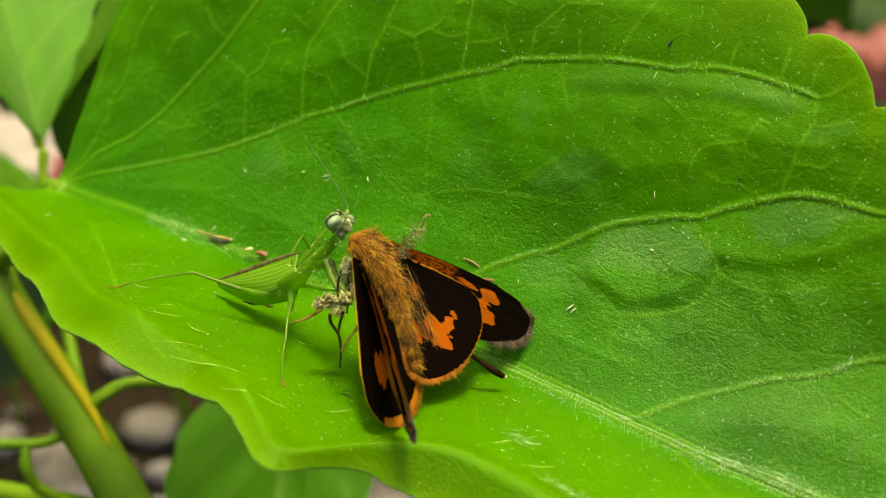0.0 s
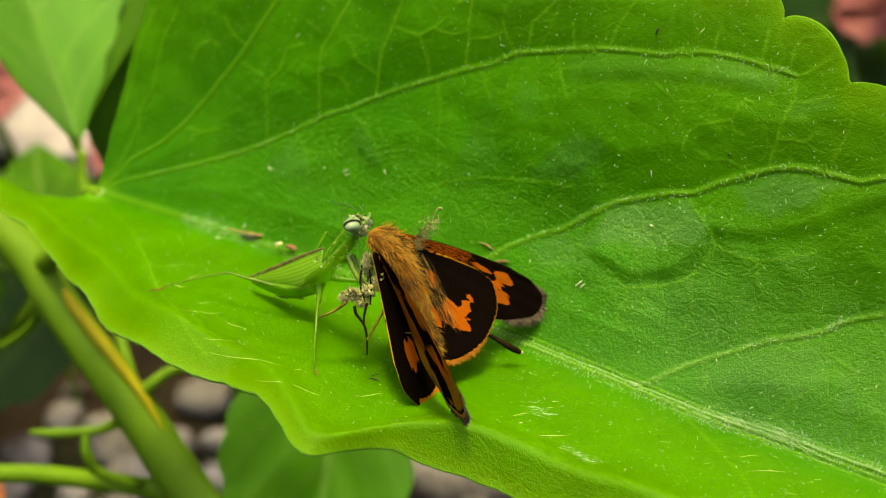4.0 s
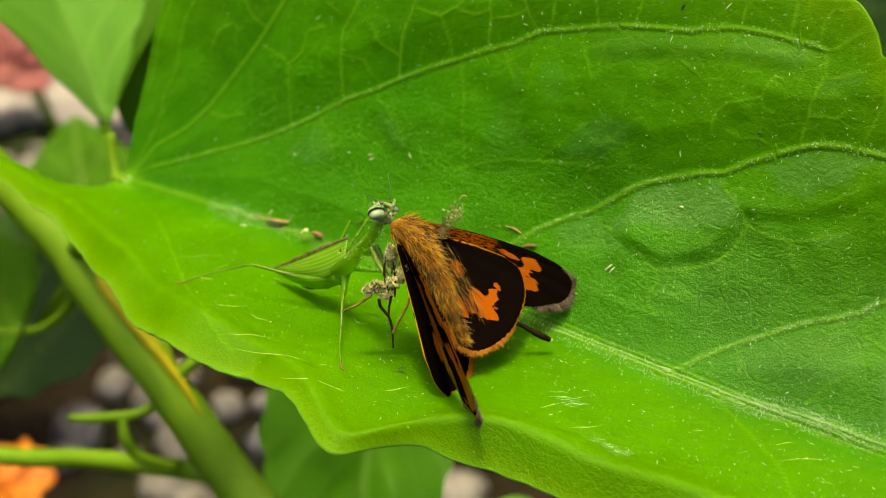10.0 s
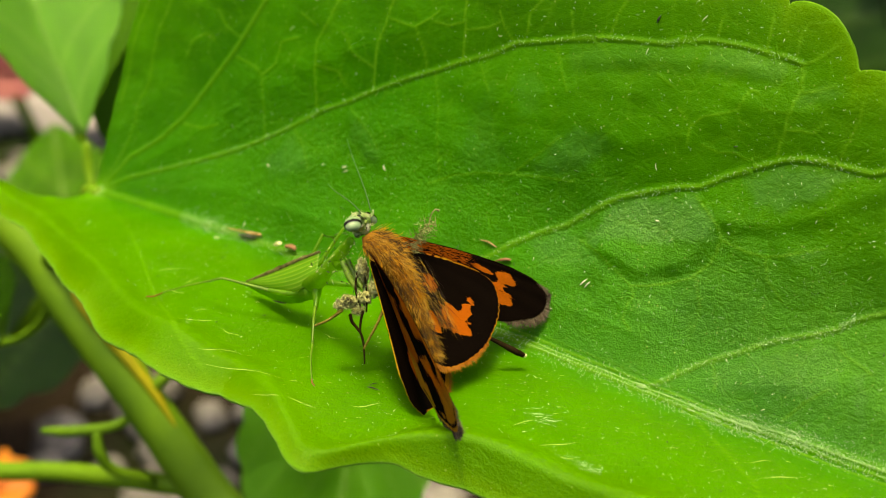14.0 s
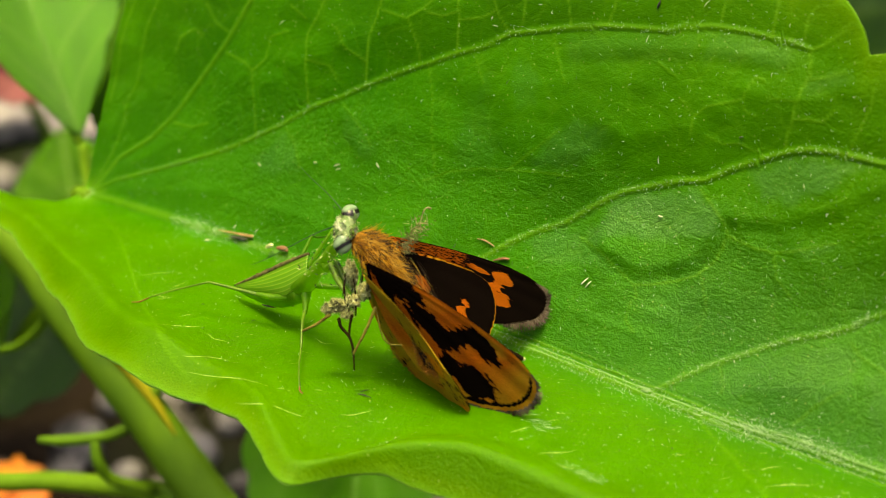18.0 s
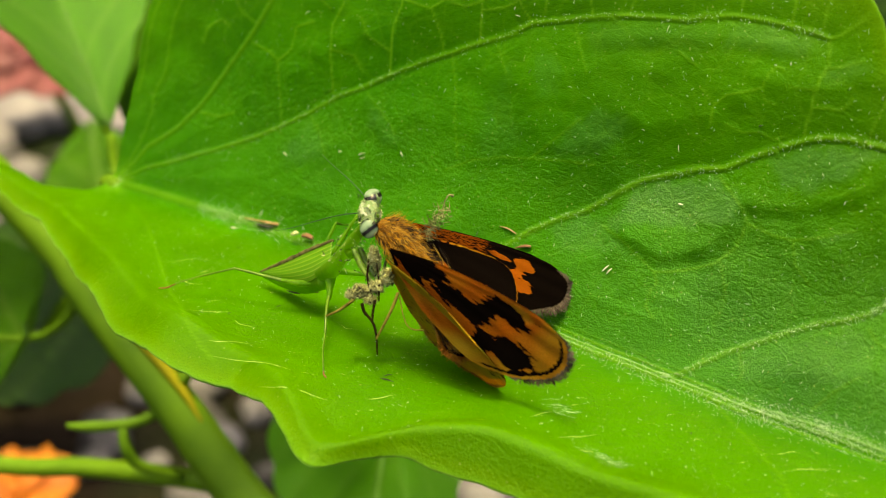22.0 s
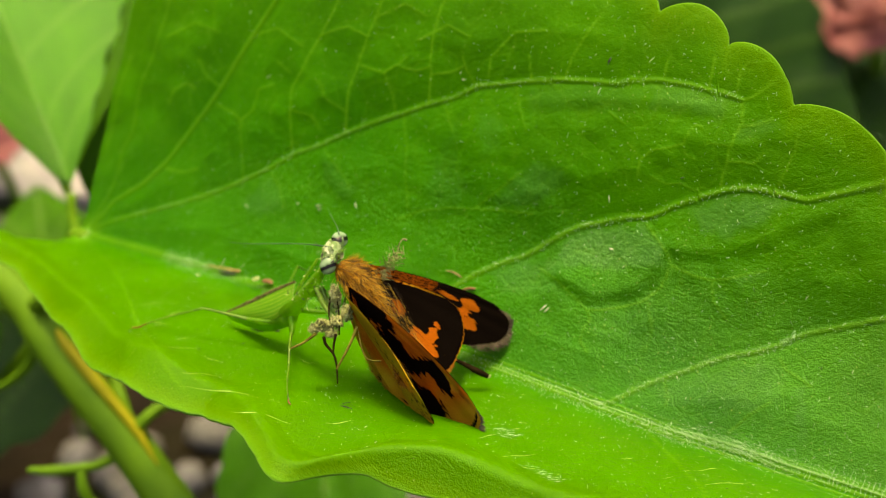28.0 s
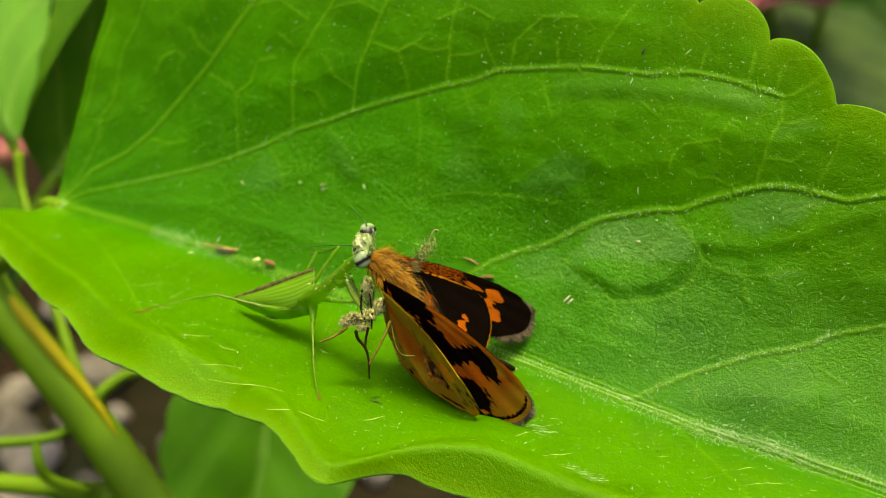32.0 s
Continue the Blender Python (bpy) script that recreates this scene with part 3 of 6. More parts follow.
def far_sheet():
    a1 = np.arange(-0.4, 84.01, 0.17)
    v = np.linspace(0, 1, 250)[None, :]
    a = np.repeat(a1[:, None], v.shape[1], 1)
    b = v * scallop(a)
    # the basal margin leans a little
    lean = -0.35 * np.sin(np.clip(b / 16, 0, 1) * np.pi) + 0.35 * np.clip((b - 11) / 6, 0, 3)
    a = a + lean * np.clip(1 - (a + 0.4) / 12, 0, 1)
    p = leaf_point(a, b)
    h, vein = relief(a, b)
    n = surface_normals(p)
    if n[60, 40] @ FAR_UP < 0:
        n = -n
    vein = np.maximum(vein, 0.55 * np.exp(-((1 - v) * scallop(a) / 0.28) ** 2))
    return (p + n * h[..., None]) * MM, np.stack([a, b], -1), vein


def yellow_and_light(a, b):
    """Yellower margins, plus light painted into the near half and upper far half."""
    rim = np.where(b >= 0, scallop(a) - b, (roll_start(a) + roll_length(a) + b) * 2.2)
    # light painted in: k for the upper far half, -b for the near half
    k = np.clip(1 - rim / np.where(b >= 0, 22, 15), 0, 1)
    return np.clip(0.30 * k + 0.45 * np.clip(1 - rim / 3.5, 0, 1) ** 1.5 + 0.27 * np.clip(-b / 3, 0, 1), 0, 0.8)


def fine_skin(a, b):
    """How smooth the skin is: leathery by the midrib and the tip, finer higher up and on the near half."""
    return np.where(b >= 0, np.clip((b - 9) / 9, 0, 0.6), 0.35) * np.clip(1.25 - (a - 40) / 40, 0.5, 1)


def big_leaf():
    ob = new("hibiscus_leaf")
    tagged(ob, "large glossy green hibiscus leaf folded along its pale midrib", "leaf")
    for name, (p, uv, vein), up in (("near_half", near_sheet(), NEAR_UP), ("far_half", far_sheet(), FAR_UP)):
        n = surface_normals(p)[60, 20] @ up
        a, b = uv[..., 0], uv[..., 1]
        half = new(name, grid_mesh(name, p, uv, {"vein": vein, "sheen_mask": painted_sheen(a, b), "lit_yellow": yellow_and_light(a, b), "smooth": fine_skin(a, b)}, flip=n < 0))
        half.data.materials.append(LEAF)
        half.parent = ob
        th = half.modifiers.new("thickness", 'SOLIDIFY')
        th.thickness, th.offset = 0.00028, -1.0
    return ob


big_leaf()

# ---- building helpers for the small things ----
def vec(p):
    return np.array(p, float)


def unit(v):
    v = vec(v)
    return v / np.linalg.norm(v)


def curve_points(ctrl, n):
    """A smooth line through the control points."""
    c = vec(ctrl)
    c = np.vstack([2 * c[0] - c[1], c, 2 * c[-1] - c[-2]])
    out = []
    segs = len(c) - 3
    for t in np.linspace(0, segs - 1e-9, n):
        i = int(t)
        u = t - i
        p0, p1, p2, p3 = c[i:i + 4]
        out.append(0.5 * (2 * p1 + (p2 - p0) * u + (2 * p0 - 5 * p1 + 4 * p2 - p3) * u * u + (3 * p1 - p0 - 3 * p2 + p3) * u ** 3))
    return np.array(out)


def tube_data(ctrl, radii, n=16, sides=10, squash=1.0, lumps=0.0, seed=0.0):
    """Verts (mm) and faces of a tapered round bar along a smooth line, with closed, rounded ends."""
    pts = curve_points(ctrl, n)
    rad = np.interp(np.linspace(0, 1, n), np.linspace(0, 1, len(radii)), radii)
    tan = np.gradient(pts, axis=0)
    side = unit(np.cross(tan[0], (0.12, 0.31, 0.94)))
    verts, faces = [], []
    for i in range(n):
        t = unit(tan[i])
        side = unit(side - t * (side @ t))
        up = np.cross(t, side)
        for k in range(sides):
            w = 2 * math.pi * k / sides
            r = rad[i]
            if lumps:
                r *= 1 + lumps * noise.noise((i * 0.9 + seed, k * 1.3, seed * 3.1))
            verts.append(pts[i] + r * (math.cos(w) * side + squash * math.sin(w) * up))
    for i in range(n - 1):
        for k in range(sides):
            k2 = (k + 1) % sides
            faces.append((i * sides + k, i * sides + k2, (i + 1) * sides + k2, (i + 1) * sides + k))
    for i, s in ((0, -1), (n - 1, 1)):
        verts.append(pts[i] + s * unit(tan[i]) * rad[i] * 0.6)
        j = len(verts) - 1
        for k in range(sides):
            k2 = (k + 1) % sides
            faces.append((j, i * sides + k2, i * sides + k) if s < 0 else (j, i * sides + k, i * sides + k2))
    return verts, faces


def ball_data(centre, radii, axes=None, rings=14, sides=18, lumps=0.0, seed=0.0):
    """Verts (mm) and faces of an ellipsoid; axes: three unit vectors."""
    axes = np.eye(3) if axes is None else vec(axes)
    verts, faces = [], []
    for i in range(rings + 1):
        th = math.pi * i / rings
        for k in range(sides):
            ph = 2 * math.pi * k / sides
            d = vec((math.sin(th) * math.cos(ph), math.sin(th) * math.sin(ph), math.cos(th)))
            r = 1 + (lumps * noise.noise(Vector(d * 2.2 + seed)) if lumps else 0)
            verts.append(vec(centre) + r * (d[0] * radii[0] * axes[0] + d[1] * radii[1] * axes[1] + d[2] * radii[2] * axes[2]))
    for i in range(rings):
        for k in range(sides):
            k2 = (k + 1) % sides
            faces.append((i * sides + k, (i + 1) * sides + k, (i + 1) * sides + k2, i * sides + k2))
    return verts, faces


def join(*datas):
    verts, faces = [], []
    for v, f in datas:
        n = len(verts)
        verts += list(v)
        faces += [tuple(i + n for i in q) for q in f]
    return verts, faces


def hair_data(roots, ways, lengths, width, droop=0.0, seed=1):
    """Thin tapered bristles, each two triangles long, bent a little."""
    rnd = random.Random(seed)
    verts, faces = [], []
    for p, w, ln in zip(roots, ways, lengths):
        w = unit(w)
        s = unit(np.cross(w, (rnd.uniform(-1, 1), rnd.uniform(-1, 1), rnd.uniform(-1, 1) + 0.01))) * width / 2
        mid = p + w * ln * 0.55 + vec((rnd.gauss(0, 1), rnd.gauss(0, 1), rnd.gauss(0, 1))) * ln * 0.06
        tip = p + w * ln + vec((0, 0, -droop * ln)) + vec((rnd.gauss(0, 1), rnd.gauss(0, 1), rnd.gauss(0, 1))) * ln * 0.10
        n = len(verts)
        verts += [p - s, p + s, mid + s * 0.8, mid - s * 0.8, tip]
        faces += [(n, n + 1, n + 2, n + 3), (n + 3, n + 2, n + 4)]
    return verts, faces


def mesh_part(name, data, mat, parent, origin=(0, 0, 0), label="", smooth=True, kind=""):
    """Verts in millimetres of the world, minus the parent's origin, as one mesh under a thing."""
    verts, faces = data
    me = bpy.data.meshes.new(name)
    me.from_pydata(((np.array(verts) - vec(origin)) * MM).tolist(), [], faces)
    me.polygons.foreach_set("use_smooth", np.full(len(me.polygons), smooth))
    me.update()
    me.materials.append(mat)
    ob = new(name, me)
    ob.parent = parent
    if label:
        ob["label"] = label
    if kind:
        ob["kind"] = kind
    return ob


def thing(name, at, label, category, group=""):
    ob = new(name)
    ob.location = vec(at) * MM
    ob.empty_display_size = 0.001
    return tagged(ob, label, category, group)


def frame_matrix(origin, x, y):
    """A pose, in metres, from an origin in millimetres, the x axis and a hint of y."""
    x = unit(x)
    z = unit(np.cross(x, y))
    y = np.cross(z, x)
    m = Matrix.Identity(4)
    for i, v in enumerate((x, y, z)):
        for k in range(3):
            m[k][i] = v[k]
    m.translation = Vector(vec(origin) * MM)
    return m

# ---- the ground and the plants behind ----
def ground_material():
    m, n, l, p = material("dark_soil")
    co = object_coords(n)
    soil = ramp(n, l, noise_node(n, l, 40.0, 6.0, 0.7, co), [(0.3, (0.004, 0.003, 0.002)), (0.7, (0.020, 0.014, 0.008))])
    moss = ramp(n, l, noise_node(n, l, 7.0, 3.0, 0.6, co), [(0.45, (0, 0, 0)), (0.62, (1, 1, 1))])
    l.new(mix(n, l, calc(n, l, 'MULTIPLY', moss, 0.6), soil, (0.012, 0.035, 0.008)), p.inputs["Base Color"])
    p.inputs["Roughness"].default_value = 0.95
    p.inputs["Specular IOR Level"].default_value = 0.1
    l.new(bump(n, l, noise_node(n, l, 90.0, 4.0, 0.6, co), 0.7, 0.006), p.inputs["Normal"])
    return m


GROUND_Z = -220.0


def disc(name, radius, z, mat):
    bm = bmesh.new()
    bmesh.ops.create_circle(bm, cap_ends=True, segments=64, radius=radius)
    me = bpy.data.meshes.new(name)
    bm.to_mesh(me)
    bm.free()
    ob = new(name, me)
    ob.location.z = z
    me.materials.append(mat)
    return ob


tagged(disc("ground", 60.0, GROUND_Z * MM, ground_material()), "dark damp soil with a little moss", "ground", kind="structure")


def sky_screen_wall():
    """An unseen wall, added behind the plants to keep low sky glare off the leaf."""
    bm = bmesh.new()
    bmesh.ops.create_cube(bm, size=1.0)
    bmesh.ops.scale(bm, vec=(6.0, 0.12, 1.3), verts=bm.verts)
    bmesh.ops.bevel(bm, geom=bm.edges[:], offset=0.015, segments=2, affect='EDGES')
    me = bpy.data.meshes.new("wall_sky_screen")
    bm.to_mesh(me)
    bm.free()
    me.materials.append(plain("sky_screen_skin", (0.018, 0.03, 0.012), (0.05, 0.06, 0.03), 9.0, 0.95, 0.6, 0.004, spec=0.1))
    ob = new("wall_sky_screen", me)
    ob.location = (0.0, 0.95, GROUND_Z * MM + 0.64)
    tagged(ob, "unseen dark wall added to block the low sky", "wall", kind="structure")


sky_screen_wall()
PEBBLE = plain("pale_pebble", (0.012, 0.012, 0.011), (0.24, 0.24, 0.23), 70.0, 0.8, 0.5, 0.001, spec=0.2)


def pebbles():
    rnd = random.Random(21)
    datas = []
    for cx, cy, spread, count in ((-95, 196, 16, 12), (-60, 184, 18, 16), (-30, 176, 14, 18), (-165, 330, 40, 40), (-125, 205, 16, 6), (-10, 172, 12, 10), (-190, 260, 30, 24), (-80, 168, 12, 4)):
        for _ in range(count):
            r = rnd.uniform(3.5, 8.0)
            datas.append(ball_data((rnd.gauss(cx, spread), rnd.gauss(cy, spread), GROUND_Z + r * 0.45), (r, r * rnd.uniform(0.7, 1.0), r * 0.65), None, 6, 9, 0.25, rnd.uniform(0, 50)))
    ob = mesh_part("pebbles", join(*datas), PEBBLE, None)
    tagged(ob, "scattered pale grey pebbles on the soil", "pebbles", kind="stuff")


pebbles()


def stone(at, size, seed):
    ob = mesh_part("stone", ball_data((0, 0, 0), (size, size * 0.8, size * 0.6), None, 18, 26, 0.25, seed), STONE, None)
    ob.location = vec(at) * MM
    tagged(ob, "pale grey stone lying on the soil", "stone", group="stones in the flower bed")


STONE = plain("grey_stone", (0.20, 0.20, 0.20), (0.42, 0.40, 0.37), 30.0, 0.9, 0.5, 0.001, spec=0.2)
for at, size, seed in (((-166, 334, -212), 24, 1.0), ((-132, 322, -214), 20, 2.0), ((-196, 312, -212), 26, 3.0), ((-160, 380, -212), 26, 4.0)):
    stone(at, size, seed)


def small_leaf_mesh(name, fold, curl, teeth, seed):
    """A leaf one unit long from its base, x along the midrib, folded up on both sides."""
    nu, nv = 60, 31
    u = np.linspace(0, 1, nu)[:, None] * np.ones((1, nv))
    v = np.ones((nu, 1)) * np.linspace(-1, 1, nv)[None, :]
    half = 0.43 * np.sin(np.pi * np.clip(u, 0, 1) ** 0.62) ** 0.8 * (1 + 0.05 * np.abs(np.sin(u * teeth)))
    b = v * half
    x = u - 0.10 * np.abs(v) * (1 - u) ** 4 + 0.06 * np.abs(v)
    z = np.abs(b) * math.tan(radians(fold)) - curl * u * u - curl * 0.9 * (np.abs(v) ** 3) * 0.3
    vein = np.exp(-(b / 0.012) ** 2)
    for k in (0.02, 0.22, 0.42, 0.62):
        vein = np.maximum(vein, 0.8 * np.exp(-((u - k - np.abs(b) * 0.95) / 0.013) ** 2))
    z = z + 0.012 * vein + 0.012 * np.sin(u * 19 + seed) * np.sin(v * 5)
    p = np.stack([x, b / math.sqrt(1 + math.tan(radians(fold)) ** 2), z], -1)
    me = grid_mesh(name, p, np.stack([x * 60, b * 60], -1), {"vein": vein})
    me.materials.append(LEAF_BACK)
    return me


LEAF_SHAPES = [small_leaf_mesh("leaf_blade", 32, 0.16, 24, 0.0), small_leaf_mesh("leaf_blade", 14, 0.25, 28, 1.3), small_leaf_mesh("leaf_blade", 46, 0.05, 22, 2.6)]
SHADED_SHAPES, DULL_SHAPES = [me.copy() for me in LEAF_SHAPES], [me.copy() for me in LEAF_SHAPES]
for shapes, skin in ((SHADED_SHAPES, LEAF_SHADED), (DULL_SHAPES, LEAF_DULL)):
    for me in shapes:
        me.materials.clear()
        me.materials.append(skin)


RIB_MESH = []
for curl in (0.16, 0.25, 0.05):
    v, f = tube_data([(u, 0.0, -curl * u * u + 0.004) for u in (0.0, 0.25, 0.5, 0.75, 0.97)], (0.013, 0.011, 0.009, 0.006, 0.003), 20, 6)
    me = bpy.data.meshes.new("midrib")
    me.from_pydata([tuple(p) for p in v], [], f)
    me.materials.append(STEM)
    RIB_MESH.append(me)
v, f = tube_data([(0.0, 0.0, 0.0), (-0.12, 0.0, -0.03), (-0.3, 0.0, -0.16), (-0.42, 0.0, -0.36)], (0.013, 0.015, 0.016, 0.018), 14, 6)
STALK_MESH = bpy.data.meshes.new("stalk")
STALK_MESH.from_pydata([tuple(p) for p in v], [], f)
STALK_MESH.materials.append(STEM)


def small_leaf(shape, base, tip, side, label="green hibiscus leaf on the plant behind"):
    """Base, tip and a point to the left of the midrib, in millimetres."""
    base, tip = vec(base), vec(tip)
    size = np.linalg.norm(tip - base)
    ob = new("leaf")
    ob.empty_display_size = 0.001
    ob.matrix_basis = frame_matrix(base, tip - base, vec(side) - base) @ Matrix.Diagonal((size * MM, size * MM, size * MM, 1))
    for name, me in (("blade", (SHADED_SHAPES if "dark" in label else DULL_SHAPES if "olive" in label else LEAF_SHAPES)[shape]), ("midrib", RIB_MESH[shape]), ("stalk", STALK_MESH)):
        new(name, me).parent = ob
    return tagged(ob, label, "leaf", "leaves of the plant behind")


# leaves near enough to be told apart
def folded_leaf(base, fold, right, left, length, label):
    """A newly grown leaf, creased along its midrib: the ways of the crease and of both margins."""
    base, fold, right, left = vec(base), unit(fold), unit(right), unit(left)
    u, v = np.meshgrid(np.linspace(0.01, 1, 70), np.linspace(-1, 1, 61), indexing="ij")
    shut = np.where(u < 0.5, 1.0, np.cos((np.clip(u, 0.5, 1) - 0.5) * np.pi) ** 0.8)
    k = np.abs(v) * shut * (1 + 0.03 * np.sin(u * 60) * np.abs(v) ** 6)
    way = fold + np.where((v > 0)[..., None], right - fold, left - fold) * k[..., None]
    lines = np.exp(-(v / 0.025) ** 2)
    for q in (0.0, 0.12, 0.27, 0.44, 0.62):
        lines = np.maximum(lines, 0.7 * np.exp(-((u - q - np.abs(v) * 0.22) / 0.010) ** 2))
    up = unit(np.cross(right, left))
    up = up if up[2] > 0 else -up
    p = way * (u * length)[..., None] + up * (length * (0.014 * np.sin(np.abs(v) * 3.1) * u + 0.004 * lines + 0.004 * np.sin(u * 17) * v))[..., None]
    me = grid_mesh("blade", p * MM, np.stack([u * 60, v * 25], -1), {"vein": lines})
    me.materials.append(LEAF_BACK)
    ob = thing("leaf", base, label, "leaf", "leaves of the plant behind")
    blade = new("blade", me)
    blade.parent = ob
    th = blade.modifiers.new("thickness", 'SOLIDIFY')
    th.thickness, th.offset = 0.0003, -1.0
    # the far margin turns down and shows its dull side
    turned = right + vec((0.17, 0.0, -0.10))
    u, v = np.meshgrid(np.linspace(0.03, 0.8, 40), np.linspace(0, 1, 14), indexing="ij")
    q = (right + (turned - right) * (v * np.sin(np.clip(u * 2.2, 0, 1) * 1.57))[..., None]) * (u * length)[..., None]
    me = grid_mesh("turned_margin", q * MM, np.stack([u * 60, v * 8], -1), {"vein": 0 * u})
    me.materials.append(LEAF_DULL)
    margin = new("turned_margin", me)
    margin.parent = ob
    margin["label"] = "dull olive turned margin"
    th = margin.modifiers.new("thickness", 'SOLIDIFY')
    th.thickness = 0.0003
    mesh_part("midrib", tube_data([base + fold * length * q - up * 0.3 for q in (0.0, 0.3, 0.6, 0.97)], (0.55, 0.45, 0.3, 0.1), 24, 8), STEM, ob, base)
    return ob


folded_leaf((-39.0, 48.7, -25.2), (-0.352, 0.844, 0.405), (0.189, 0.927, 0.324), (-0.527, 0.132, 0.839), 62.0, "bright green folded hibiscus leaf on an upright stalk")
small_leaf(0, (-38.0, 60.0, -37.0), (-22.0, 100.0, -30.0), (-46.0, 68.0, -27.0), "dull olive green hibiscus leaf")
small_leaf(1, (-53.0, 42.0, -46.0), (-84.0, 52.0, -52.0), (-60.0, 58.0, -46.0), "dull olive green hibiscus leaf beside the stem")
small_leaf(1, (-70.0, 111.0, -104.0), (-74.0, 133.0, -83.0), (-90.0, 110.0, -100.0), "broad olive green hibiscus leaf below the folded one")
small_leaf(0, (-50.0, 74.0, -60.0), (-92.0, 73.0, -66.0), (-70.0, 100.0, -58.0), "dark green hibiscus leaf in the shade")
small_leaf(2, (-16.0, 57.0, -61.0), (-23.0, 36.0, -88.0), (-1.0, 50.0, -70.0))
small_leaf(1, (-22.0, 30.0, -92.0), (30.0, 22.0, -96.0), (0.0, 60.0, -90.0))

leaf_rnd = random.Random(33)
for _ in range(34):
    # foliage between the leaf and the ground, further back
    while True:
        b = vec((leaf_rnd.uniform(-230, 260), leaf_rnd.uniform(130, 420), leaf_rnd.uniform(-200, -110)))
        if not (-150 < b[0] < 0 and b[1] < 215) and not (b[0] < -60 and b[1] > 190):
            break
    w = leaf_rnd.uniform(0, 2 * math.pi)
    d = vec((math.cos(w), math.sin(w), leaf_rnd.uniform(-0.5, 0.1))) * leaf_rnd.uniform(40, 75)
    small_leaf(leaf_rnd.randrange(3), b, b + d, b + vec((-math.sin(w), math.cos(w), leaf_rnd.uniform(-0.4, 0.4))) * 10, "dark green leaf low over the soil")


def stems():
    ob = thing("stem", (-27.0, 18.0, -45.0), "thick green hibiscus stem with a yellow ridge", "stem")
    at = vec((-27.0, 18.0, -45.0))
    mesh_part("main_stem", tube_data(((-58.0, 48.5, -14.0), (-51.4, 42.9, -20.0), (-42.4, 35.2, -28.2), (-39.7, 31.9, -31.4), (-32.7, 24.3, -38.7), (-27.3, 18.1, -44.9), (-14.0, 4.0, -60.0), (20.0, -30.0, -150.0), (30.0, -40.0, -221.0)), (1.8, 1.9, 2.0, 2.0, 2.1, 2.2, 2.4, 3.0, 3.2), 60, 16, lumps=0.05), STEM, ob, at)
    mesh_part("ridge", tube_data(((-38.6, 31.6, -29.6), (-37.6, 30.2, -30.6), (-35.0, 27.6, -33.2), (-31.6, 24.2, -36.6), (-29.6, 21.6, -39.2)), (0.25, 0.62, 0.66, 0.5, 0.15), 24, 8), STEM_EDGE, ob, at, "yellow ridge")
    mesh_part("side_stem", tube_data(((-100.0, 36.0, -44.0), (-56.5, 26.5, -47.2), (-42.6, 24.1, -47.1), (-30.9, 20.7, -46.5), (-27.0, 18.4, -46.0)), (0.9, 0.9, 0.95, 1.0, 1.1), 30, 12), STEM, ob, at)
    mesh_part("tendril", tube_data(((-32.4, 23.9, -38.5), (-31.5, 24.4, -37.1), (-30.5, 25.0, -36.2), (-28.1, 26.5, -35.9), (-23.4, 27.3, -36.9), (-19.0, 29.0, -40.0)), (0.9, 0.7, 0.6, 0.55, 0.5, 0.4), 30, 10), STEM, ob, at)
    mesh_part("stipule", tube_data(((-42.4, 22.5, -39.2), (-40.0, 22.4, -39.5), (-36.0, 22.6, -39.6), (-33.6, 24.0, -39.6)), (0.3, 0.55, 0.5, 0.6), 16, 8), STEM, ob, at)
    mesh_part("stipule", tube_data(((-37.3, 22.1, -39.8), (-37.2, 21.0, -41.3), (-36.3, 20.6, -43.4), (-33.0, 20.6, -45.4)), (0.45, 0.55, 0.55, 0.5), 16, 8), STEM, ob, at)
    mesh_part("leaf_stalk", tube_data(((-38.9, 48.5, -25.7), (-38.9, 46.7, -27.9), (-38.4, 44.5, -29.4), (-36.2, 36.9, -34.2), (-33.5, 28.4, -38.8), (-30.6, 21.0, -42.6)), (0.5, 0.42, 0.42, 0.5, 0.7, 0.9), 30, 10), STEM, ob, at)


stems()
# the stalk of the large leaf, down to the stem
stalk = thing("leaf_stalk", LEAF_BASE, "pale green stalk of the large leaf", "leaf stalk")
mesh_part("stalk", tube_data((LEAF_BASE + ALONG * 0.4 + vec((0, 0, -0.2)), LEAF_BASE + vec((-1.0, 1.4, -1.2)), LEAF_BASE + vec((-3.0, 6.0, -6.0)), LEAF_BASE + vec((-7.0, 9.5, -13.0)), vec((-41.5, 34.4, -29.0))), (0.55, 0.75, 0.85, 0.9, 1.1), 30, 12), STEM, stalk, LEAF_BASE)

CREAM = plain("cream_petal", (0.60, 0.45, 0.25), (0.80, 0.66, 0.42), 80.0, 0.6, translucent=0.3)
PINK, ORANGE = plain("pink_petal", (0.17, 0.04, 0.045), (0.30, 0.11, 0.11), 80.0, 0.6, translucent=0.3), plain("orange_petal", (0.50, 0.13, 0.01), (0.70, 0.27, 0.02), 80.0, 0.6, translucent=0.3)


